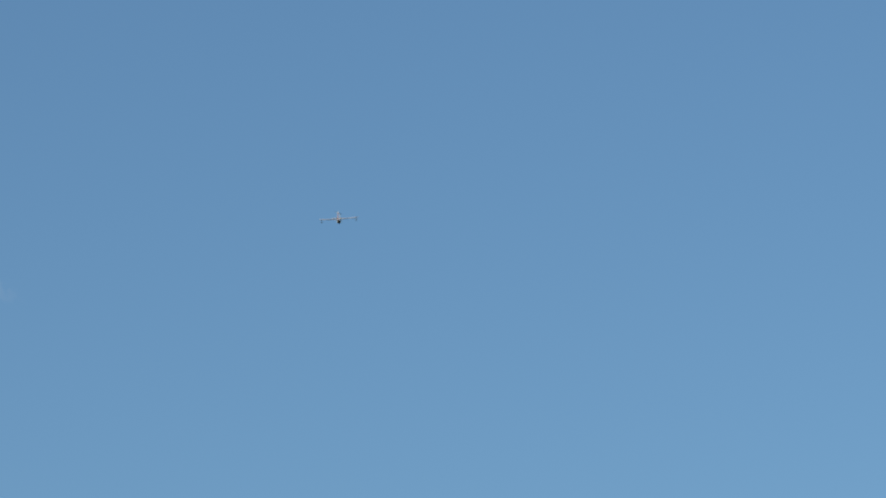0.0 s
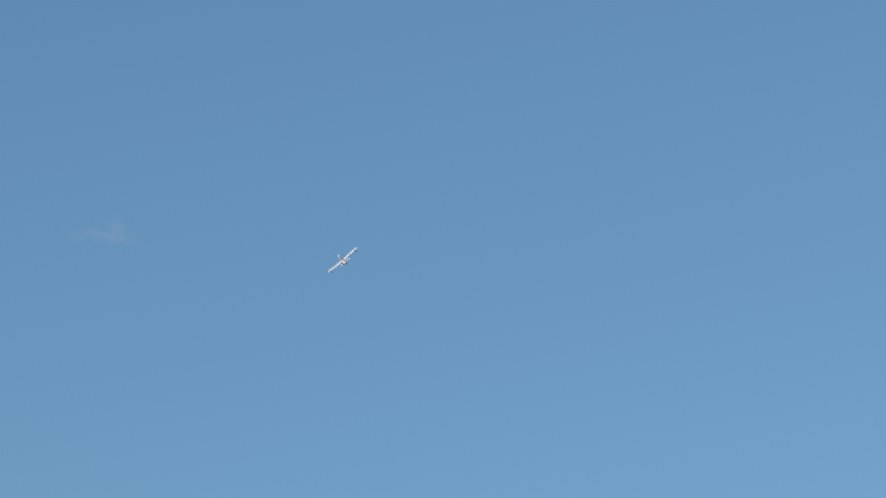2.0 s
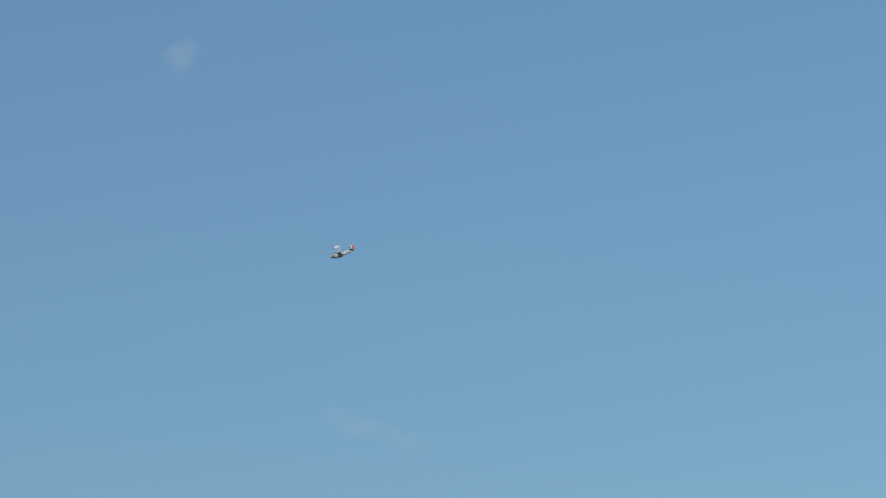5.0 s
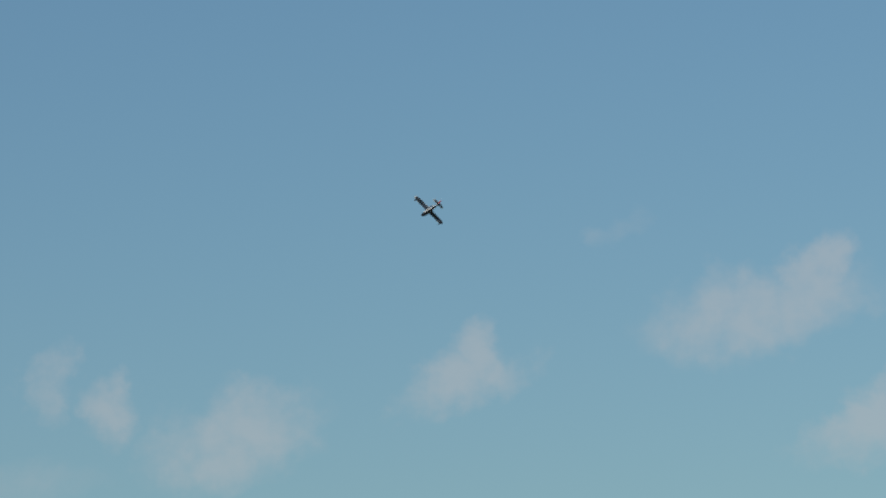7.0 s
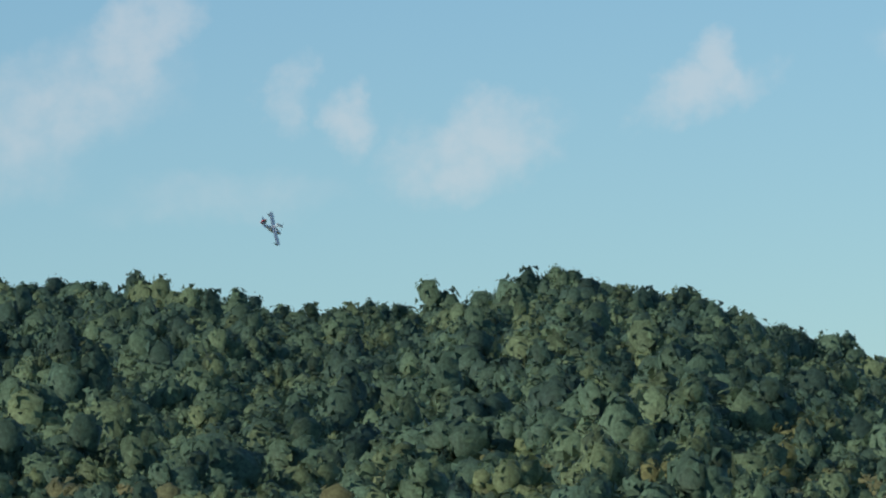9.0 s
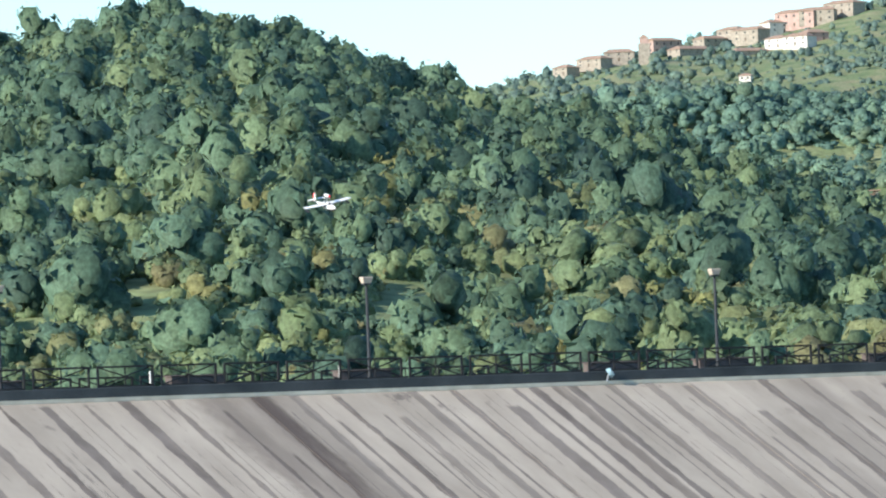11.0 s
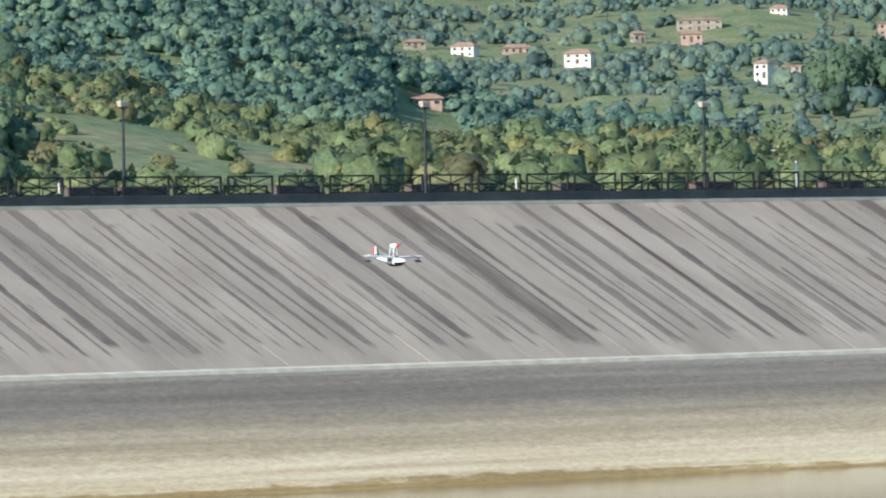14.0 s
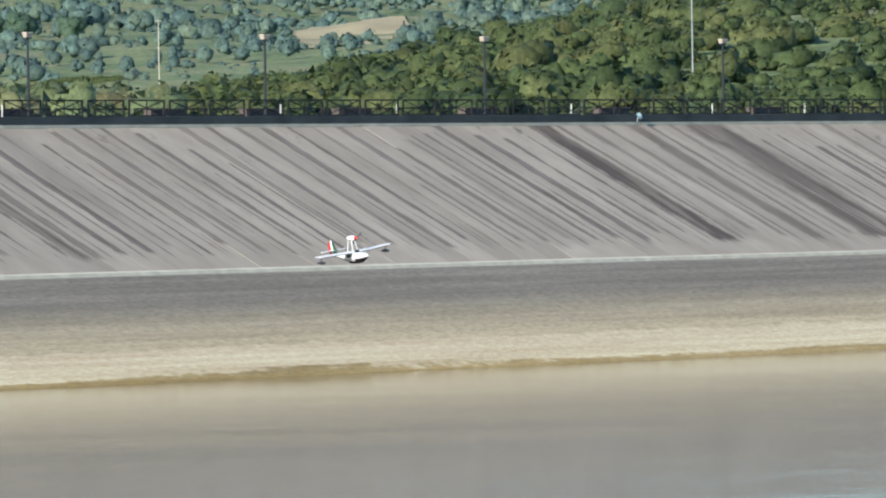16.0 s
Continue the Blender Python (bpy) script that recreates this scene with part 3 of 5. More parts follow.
def raw_mesh(name, verts, faces, material, tone=None, normals=None):
    """A mesh from whole arrays of vertices and equal-sided faces."""
    me = bpy.data.meshes.new(name)
    k = faces.shape[1]
    me.vertices.add(len(verts))
    me.vertices.foreach_set("co", np.ascontiguousarray(verts, np.float32).ravel())
    me.loops.add(faces.size)
    me.loops.foreach_set("vertex_index", np.ascontiguousarray(faces, np.int32).ravel())
    me.polygons.add(len(faces))
    me.polygons.foreach_set("loop_start", np.arange(0, faces.size, k, dtype=np.int32))
    me.polygons.foreach_set("loop_total", np.full(len(faces), k, np.int32))
    me.polygons.foreach_set("use_smooth", np.ones(len(faces), bool))
    me.update(calc_edges=True)
    if tone is not None:
        at = me.attributes.new("tone", "FLOAT", "POINT")
        at.data.foreach_set("value", np.ascontiguousarray(tone, np.float32))
    if normals is not None:                  # leaves shade with the round of their crown
        at = me.attributes.new("custom_normal", "FLOAT_VECTOR", "POINT")
        at.data.foreach_set("vector", np.ascontiguousarray(normals, np.float32).ravel())
    me.materials.append(material)
    return me


def find_ground(az_deg, el_deg, r_min=420.0):
    """The first place past r_min at which a sight line from EYE meets the land."""
    r = np.arange(r_min, 4300, 4.0)
    gap = ground(az_deg, r) - (EYE.z + r * math.tan(radians(el_deg)))
    k = int(np.argmax(gap > 0)) if (gap > 0).any() else len(r) - 1
    a = radians(az_deg)
    return Vector((r[k] * math.sin(a), r[k] * math.cos(a), float(ground(az_deg, r[k])))), float(r[k])


build_ground()


# ---------------------------------------------------------------- water and dam
def build_water():
    bm = bmesh.new()
    bmesh.ops.create_grid(bm, x_segments=40, y_segments=40, size=1.0)
    for v in bm.verts:
        v.co = Vector((v.co.x * 330, 150 + v.co.y * 142, 0))
    for v in bm.verts:                       # keeps the sheet on the water's side of the dam
        over = (v.co - DAM_P).dot(N_WAY) - 10
        if over < 0:
            v.co -= N_WAY * over
        v.co.z = 0
    tagged(part("water", bm, M_WATER), "murky brown reservoir water with faint ripples", "water", kind="structure")


build_water()
S0, S1 = LANE_0 - 62 * LANE_W, LANE_0 + 135 * LANE_W
DAM_POSE = Matrix.Translation(DAM_P) @ pose(0, 0, 0, 0, 0, DAM_TURN)
BERM_Z = 4.1
BERM_Y = -(CREST - BERM_Z) * SLOPE          # local y runs away from the water
dam = tagged(new("dam"), "sloping concrete-lined dam with stained paving lanes", "dam", kind="structure")
dam.matrix_world = DAM_POSE
part("embankment", loft([[(s, -y, z) for y, z in ((0.06, CREST - 0.25), (0.06, CREST - 0.08), (-8.6, CREST - 0.08), (-32, -6), (BERM_Y * -1 + 14, -6),
                                                  (-BERM_Y - 0.3, BERM_Z - 0.42))] for s in (S0, S1)]), M_ROAD, dam, "dark dam body")
part("crest_road", box(S0, S1, 0.35, 8.2, CREST - 0.07, CREST + 0.02), M_ROAD, dam, "grey asphalt crest road")
part("kerb", box(S0, S1, -0.02, 0.32, CREST - 0.04, CREST + 0.37, bevel=0.02), M_KERB, dam, "dark weathered concrete kerb")
part("kerb", box(S0, S1, 8.2, 8.5, CREST - 0.04, CREST + 0.3, bevel=0.02), M_KERB, dam)
part("edge_strip", box(S0, S1, -0.2, -0.02, CREST - 0.12, CREST + 0.02), M_CONC, dam, "pale mortar strip below the kerb")
part("berm", loft([[(s, BERM_Y - 0.6, BERM_Z - 0.3), (s, BERM_Y - 0.46, BERM_Z + 0.0), (s, BERM_Y + 0.05, BERM_Z + 0.05), (s, BERM_Y + 0.3, BERM_Z - 0.45)]
                   for s in (S0, S1)]), M_CONC, dam, "pale concrete ledge across the slope")
low = BERM_Y - 0.68
part("apron", loft([[(s, BERM_Y - 0.4, BERM_Z - 0.1), (s, low, BERM_Z - 0.2), (s, low - (BERM_Z + 3.0) * SLOPE, -3.0), (s, low - (BERM_Z + 3.0) * SLOPE + 1, -3.6), (s, low + 0.5, BERM_Z - 0.75)]
                    for s in np.linspace(S0, S1, 80)]), M_APRON, dam, "lower slope with bands left by falling water")


def build_lanes():
    """The lining's lanes, each a thin slab from the crest to the ledge."""
    lane_w = LANE_W
    rnd = random.Random(5)
    x = S0
    while x < S1 - 0.1:
        lift = rnd.uniform(0.0, 0.02)
        y0, z0, y1, z1 = -0.04, CREST - 0.06, BERM_Y + 0.06, BERM_Z + 0.0
        a, b = x + 0.004, x + lane_w - 0.004
        bm = bmesh.new()
        top = [bm.verts.new(p) for p in ((a, y0, z0 + lift), (b, y0, z0 + lift), (b, y1, z1 + lift), (a, y1, z1 + lift))]
        bot = [bm.verts.new((v.co.x, v.co.y + 0.05, v.co.z - 0.13)) for v in top]
        bm.faces.new(top[::-1])
        for i in range(4):
            bm.faces.new((top[i], top[(i + 1) % 4], bot[(i + 1) % 4], bot[i]))
        bmesh.ops.recalc_face_normals(bm, faces=bm.faces)
        part("paving_lane", bm, M_FACE, dam)
        x += lane_w


# ---------------------------------------------------------------- along the crest
PITCH = 2.5


def on_dam(s, y, z, rz=0):
    return DAM_POSE @ pose(s, y, z, 0, 0, rz)


def build_railing():
    """One railing panel with its parts, then copies along both edges of the crest."""
    w, h, t = 2.14, 0.70, 0.034
    panel = tagged(new("railing_panel"), "dark iron railing panel with crossed bars on the kerb", "railing", "railing panels along the crest")
    for zz in (0.03, h):
        part("rail", box(0, w, -t, t, zz - t, zz + t), M_RAIL, panel)
    for xx in (0.0, w):
        part("post", box(xx - 0.035, xx + 0.035, -0.035, 0.035, -0.03, h + 0.03), M_RAIL, panel)
    part("upright", box(w / 2 - 0.018, w / 2 + 0.018, -0.018, 0.018, 0.03, h), M_RAIL, panel)
    part("diagonal_bar", rod((0, 0, h), (w, 0, 0.03), 0.026), M_RAIL, panel)
    part("diagonal_bar", rod((0, 0.03, 0.03), (w, 0.03, h), 0.026), M_RAIL, panel)
    panel.matrix_world = on_dam(0, 0.12, CREST + 0.37)
    for k in range(-22, 62):
        if k:
            copy_thing(panel, on_dam(k * PITCH, 0.12, CREST + 0.37))
    for k in range(-20, 60):
        copy_thing(panel, on_dam(k * PITCH + 1.1, 8.35, CREST + 0.13))


LAMP_K = [-21.3, -15.4, -9.6, -3.75, 2.14, 8.95, 14.87, 20.75, 27.55, 33.39, 39.22, 46.06, 52.0, 57.9]


def build_lamps():
    lamp = tagged(new("street_lamp"), "short dark lamp post with a cream box lantern", "street lamp", "lamps along the crest")
    part("pole", rod((0, 0, 0), (0, 0, 3.72), 0.075, 0.05, 10), M_POLE, lamp)
    part("base", rod((0, 0, 0), (0, 0, 0.5), 0.11, 0.1, 10), M_POLE, lamp)
    lantern = part("lantern", loft([[(-a, -a * 0.7, z), (a, -a * 0.7, z), (a, a * 0.7, z), (-a, a * 0.7, z)] for a, z in
                                    ((0.08, 3.72), (0.15, 3.77), (0.2, 3.95), (0.18, 3.99))]), M_LANTERN, lamp, "cream lantern box")
    part("diffuser", box(-0.15, 0.15, -0.1, 0.1, 3.70, 3.76), M_POLE, lantern, "dark underside")
    lamp.matrix_world = on_dam(LAMP_K[0] * PITCH + 0.44, 0.5, CREST)
    for k in LAMP_K[1:]:
        copy_thing(lamp, on_dam(k * PITCH + 0.44, 0.5, CREST))


def build_crest_things():
    bench = tagged(new("planter_wall"), "low reddish-brown masonry planter wall", "planter", "planters behind the railing")
    part("wall", box(0, 2.2, 0, 0.45, 0, 0.66, bevel=0.03), M_BENCH, bench)
    part("coping", box(-0.04, 2.24, -0.04, 0.49, 0.66, 0.71, bevel=0.015), M_BENCH, bench)
    first = True
    for k in (-18, -15, -12.9, -9.8, -6.6, -3.9, 0.3, 2.2, 5.2, 8.3, 9.3, 12.3, 15.0, 18.1, 21.0, 23.9, 27.3, 31.0, 33.4, 35.8, 39.2, 43.0, 47.5, 52):
        m = on_dam(k * PITCH, 1.3, CREST + 0.02)
        if first:
            bench.matrix_world, first = m, False
        else:
            copy_thing(bench, m)
    stake = tagged(new("marker_post"), "small white marker post behind the kerb", "post", "marker posts on the crest")
    part("shaft", rod((0, 0, 0), (0, 0, 0.85), 0.032, 0.03, 8), M_WHITEPOST, stake)
    part("cap", rod((0, 0, 0.85), (0, 0, 0.89), 0.036, 0.02, 8), M_WHITEPOST, stake)
    stake.matrix_world = on_dam(-11.05 * PITCH, 0.5, CREST)
    for k in (-7.1, -4.07, 7.9, 16.9, 27.1, 33.95, 37.0, 41.8, 45.9, 48.7):
        copy_thing(stake, on_dam(k * PITCH, 0.5, CREST))
    for k, size in ((0.25, 1.0), (43.4, 0.9)):
        box_ob = tagged(new("instrument_dish"), "pale blue round instrument on a short bracket at the kerb", "instrument", "instruments on the kerb")
        part("dish", rod((0.0, -0.28, 0.12), (0.1, -0.36, 0.2), 0.19 * size, 0.16 * size, 14), M_DISH, box_ob)
        part("bracket", rod((-0.1, -0.3, -0.16), (0, -0.26, 0.1), 0.03, 0.025, 6), M_STEEL, box_ob)
        box_ob.matrix_world = on_dam(k * PITCH, 0.1, CREST + 0.15)
    mast = tagged(new("thin_mast"), "thin white mast standing on the crest", "mast")
    part("shaft", rod((0, 0, 0), (0, 0, 1.55), 0.05, 0.04, 8), M_WHITEPOST, mast)
    part("foot", rod((0, 0, 0), (0, 0, 0.12), 0.1, 0.09, 8), M_WHITEPOST, mast)
    mast.matrix_world = on_dam(23.1 * PITCH, 0.9, CREST)


M_DISH = plain("pale_blue_plastic", (0.3, 0.44, 0.48), 0.4)
build_railing()
build_lamps()
build_crest_things()


# ---------------------------------------------------------------- woods
GOLD = (1 + 5 ** 0.5) / 2
KNOB_P = [Vector(p).normalized() for p in ((-1, GOLD, 0), (1, GOLD, 0), (-1, -GOLD, 0), (1, -GOLD, 0), (0, -1, GOLD), (0, 1, GOLD), (0, -1, -GOLD), (0, 1, -GOLD),
                                           (GOLD, 0, -1), (GOLD, 0, 1), (-GOLD, 0, -1), (-GOLD, 0, 1))]
KNOB_F = ((0, 11, 5), (0, 5, 1), (0, 1, 7), (0, 7, 10), (0, 10, 11), (1, 5, 9), (5, 11, 4), (11, 10, 2), (10, 7, 6), (7, 1, 8),
          (3, 9, 4), (3, 4, 2), (3, 2, 6), (3, 6, 8), (3, 8, 9), (4, 9, 5), (2, 4, 11), (6, 2, 10), (8, 6, 7), (9, 8, 1))


def crown(rnd, lobes, clumps, leaf, squash=1.0):
    """A crown of radius 1: uneven masses of foliage with many small leaf sprays over them. Returns points, faces and normals."""
    lumps = [(Vector((0, 0, 0.45)), 0.6)]
    for i in range(lobes - 1):
        a, z = 6.28 * (i + rnd.uniform(0, 0.8)) / max(1, lobes - 1), rnd.uniform(0.1, 0.95)
        lumps.append((Vector((math.cos(a) * 0.55, math.sin(a) * 0.55, z)) * rnd.uniform(0.8, 1.1), rnd.uniform(0.26, 0.5)))
    pts, faces, nors = [], [], []
    middle = Vector((0, 0, 0.3))
    for c, r in lumps:
        k = len(pts)
        spin = Matrix.Rotation(rnd.uniform(0, 6.28), 3, "Z") @ Matrix.Rotation(rnd.uniform(0, 3), 3, "X")
        for p in KNOB_P:
            p = spin @ p
            q = c + p * r * rnd.uniform(0.68, 1.1)
            pts.append((q.x, q.y, q.z * squash))
            nors.append(tuple((0.4 * p + 0.85 * (q - middle) + Vector((0, 0, 0.2))).normalized()))
        faces += [[k + i for i in f] for f in KNOB_F]
    for i in range(clumps):
        c, r = lumps[i % len(lumps)]
        d = Vector((rnd.gauss(0, 1), rnd.gauss(0, 1), rnd.gauss(0.4, 0.9))).normalized()
        p = c + d * r * rnd.uniform(0.8, 1.15)
        p.z = max(p.z, 0.02) * squash
        nrm = (d + 0.4 * Vector((rnd.gauss(0, 1), rnd.gauss(0, 1), rnd.gauss(0.2, 1)))).normalized()
        u = nrm.orthogonal().normalized()
        u.rotate(Matrix.Rotation(rnd.uniform(0, 6.28), 3, nrm))
        w = nrm.cross(u)
        s = leaf * rnd.uniform(0.55, 1.4)
        k = len(pts)
        for q in (p + u * s * rnd.uniform(0.8, 1.25), p + (w - 0.6 * u) * s * rnd.uniform(0.7, 1.2), p - (w + 0.6 * u) * s * rnd.uniform(0.7, 1.2)):
            pts.append(tuple(q))
            nors.append(tuple((0.4 * d + 0.85 * (p - middle) + 0.3 * nrm + Vector((0, 0, 0.2))).normalized()))
        faces.append([k, k + 1, k + 2])
    return np.array(pts), np.array(faces), np.array(nors)


def plant(name, places, radii, heights, tones, templates, material, label, seed):
    """Joins one crown at each place into one mesh."""
    rng = np.random.default_rng(seed)
    verts, tone, quads, turned, count = [], [], [], [], 0
    pick = rng.integers(0, len(templates), len(places))
    spin = rng.uniform(0, 6.28, len(places))
    for k, (tmpl, tf, tn) in enumerate(templates):
        m = pick == k
        if not m.any():
            continue
        c, s = np.cos(spin[m])[:, None], np.sin(spin[m])[:, None]
        x = (tmpl[None, :, 0] * c - tmpl[None, :, 1] * s) * radii[m][:, None] + places[m][:, 0:1]
        y = (tmpl[None, :, 0] * s + tmpl[None, :, 1] * c) * radii[m][:, None] + places[m][:, 1:2]
        z = tmpl[None, :, 2] * heights[m][:, None] + places[m][:, 2:3]
        verts.append(np.stack([x, y, z], -1).reshape(-1, 3))
        turned.append(np.stack([tn[None, :, 0] * c - tn[None, :, 1] * s, tn[None, :, 0] * s + tn[None, :, 1] * c, tn[None, :, 2] + 0 * c], -1).reshape(-1, 3))
        tone.append(np.repeat(tones[m], len(tmpl)))
        quads.append((tf[None] + count + (np.arange(m.sum()) * len(tmpl))[:, None, None]).reshape(-1, 3))
        count += m.sum() * len(tmpl)
    ob = new(name, raw_mesh(name, np.concatenate(verts), np.concatenate(quads), material, np.concatenate(tone), np.concatenate(turned)))
    return tagged(ob, label, "woodland", kind="stuff")


VAL, VIL = "farmhouses of the valley", "houses of the hilltop village"
# azimuth, elevation of the foot, width, depth, height, turn, wall, roof, label, storeys, windows across, roof pitch
HOUSES = [
    (4.94, 1.80, 13, 9, 6.0, -20, M_WALL_W, M_TILE, "cream two-storey farmhouse with tiled roof", 2, 3, 0.28),
    (4.5, 1.89, 11, 7, 3.2, 10, M_WALL_S, M_TILE, "low stone cottage with tiled roof", 1, 3, 0.28),
    (5.39, 1.81, 15, 8, 3.4, 5, M_WALL_P, M_TILE, "long low pink house with tiled roof", 1, 4, 0.28),
    (5.94, 1.72, 14, 9, 5.0, -15, M_WALL_W, M_TILE, "white house with terracotta roof", 2, 3, 0.28),
    (6.45, 1.90, 7, 7, 5.0, 20, M_WALL_S, M_TILE, "small stone barn with tiled roof", 1, 2, 0.28),
    (6.99, 1.97, 26, 12, 6.5, 0, M_WALL_S, M_TILE, "large pale stone farm building", 2, 5, 0.12),
    (6.92, 1.89, 12, 8, 4.5, 0, M_WALL_P, M_TILE, "pink outbuilding below the farm", 1, 3, 0.28),
    (7.55, 1.55, 7, 8, 7.0, -25, M_WALL_W, M_TILE, "tall white house with red tiled roof", 2, 2, 0.28),
    (7.8, 1.56, 12, 8, 5.5, -25, M_WALL_S, M_TILE, "grey unfinished house beside a white one", 2, 3, 0.1),
    (8.9, 1.34, 9, 8, 5.2, -30, M_WALL_Y, M_TILE, "bright yellow house among dark trees", 2, 2, 0.22),
    (9.06, 1.34, 8, 6, 3.8, -30, M_WALL_Y, M_TILE, "yellow lean-to with tiled roof", 1, 2, 0.22),
    (8.72, 1.90, 22, 10, 7.5, 5, M_WALL_P, M_TILE, "long dull pink building with low roof", 2, 6, 0.08),
    (9.61, 1.96, 26, 12, 6.0, -10, M_WALL_W, M_TILE, "large white building with tiled roof", 2, 5, 0.15),
    (9.38, 1.87, 9, 6, 2.6, 0, M_TIN, M_TIN, "bright red sheet-metal shed on the slope", 1, 3, 0.2),
    (9.3, 1.76, 12, 7, 3.0, 0, M_WALL_S, M_TILE, "low house with brown roof", 1, 3, 0.28),
    (10.2, 1.98, 12, 9, 5.5, 0, M_WALL_W, M_TILE, "white villa on the upper slope", 2, 3, 0.28),
    (7.7, 2.08, 10, 8, 5.5, -15, M_WALL_W, M_TILE, "white house high on the slope", 2, 3, 0.28),
    (4.6, 1.36, 9, 7, 2.4, 0, M_WALL_P, M_TILE, "low house with a red roof behind scrub", 1, 3, 0.25),
    (-2.89, 3.02, 7, 6, 3.2, 0, M_WALL_P, M_TILE, "pink house on the wooded ridge", 1, 3, 0.28),
    (-3.58, 3.14, 7, 6, 4.2, -10, M_WALL_P, M_TILE, "pink house with tiled roof on the ridge", 1, 3, 0.28),
    (-3.28, 3.08, 5, 5, 2.6, 0, M_WALL_P, M_TILE, "low house with tiled roof on the ridge", 1, 2, 0.28),
    (0.08, 2.08, 3.2, 3, 2.4, 0, M_WALL_S, M_TILE, "small grey stone hut in the scrub", 1, 1, 0.1),
    (-0.98, 3.12, 9, 7, 7.5, -15, M_WALL_W, M_TILE, "lone white house below the village", 2, 2, 0.28),
]
for v_az, drop, v_w, v_h, v_wall in ((-2.55, 0.0, 12, 6, M_WALL_S), (-2.3, 0.0, 20, 6, M_WALL_S), (-2.08, 0.01, 20, 7, M_WALL_S), (-1.7, 0.0, 24, 11, M_WALL_P),
                                     (-1.28, 0.02, 20, 8, M_WALL_S), (-1.08, 0.0, 18, 11, M_WALL_S), (-0.92, 0.02, 22, 9, M_WALL_S), (-0.72, 0.0, 16, 8, M_WALL_W),
                                     (-0.5, 0.0, 30, 11, M_WALL_P), (-0.33, 0.01, 24, 9, M_WALL_S), (-0.1, 0.0, 26, 8, M_WALL_S), (-0.68, 0.14, 14, 7, M_WALL_W),
                                     (-0.5, 0.17, 18, 7, M_WALL_W), (-0.38, 0.16, 16, 6, M_WALL_P), (-1.45, 0.03, 30, 3, M_WALL_S), (-0.95, 0.13, 26, 3, M_WALL_S)):
    foot_el = float(np.interp(v_az, LAND_AZ, LAND_FAR)) - 0.1 - drop
    HOUSES.append((v_az, foot_el, v_w * 0.85, 11, v_h * 0.72, 40 * math.sin(v_az * 77), v_wall, M_TILE, "old stone village house with tiled roof on the hilltop", 2, max(2, int(v_w / 6)), 0.2))


def seen_from_bank(az_deg, r, top):
    """Whether the land in front leaves the top of something there in sight."""
    steps = np.linspace(0.15, 0.985, 34)
    best = np.full(len(r), -9.0)
    for s in steps:
        rr = r * s
        ok = rr > 330
        e = np.where(ok, (ground(az_deg, rr) - EYE.z) / rr, -9)
        best = np.maximum(best, e)
    return (top - EYE.z) / r > best - 0.001


CLEAR = [(2.6, 420, 1.15, 85), (3.4, 640, 0.5, 30), (0.6, 640, 0.25, 25), (6.3, 620, 0.5, 30), (7.6, 580, 0.6, 40), (9.6, 520, 0.5, 30)]


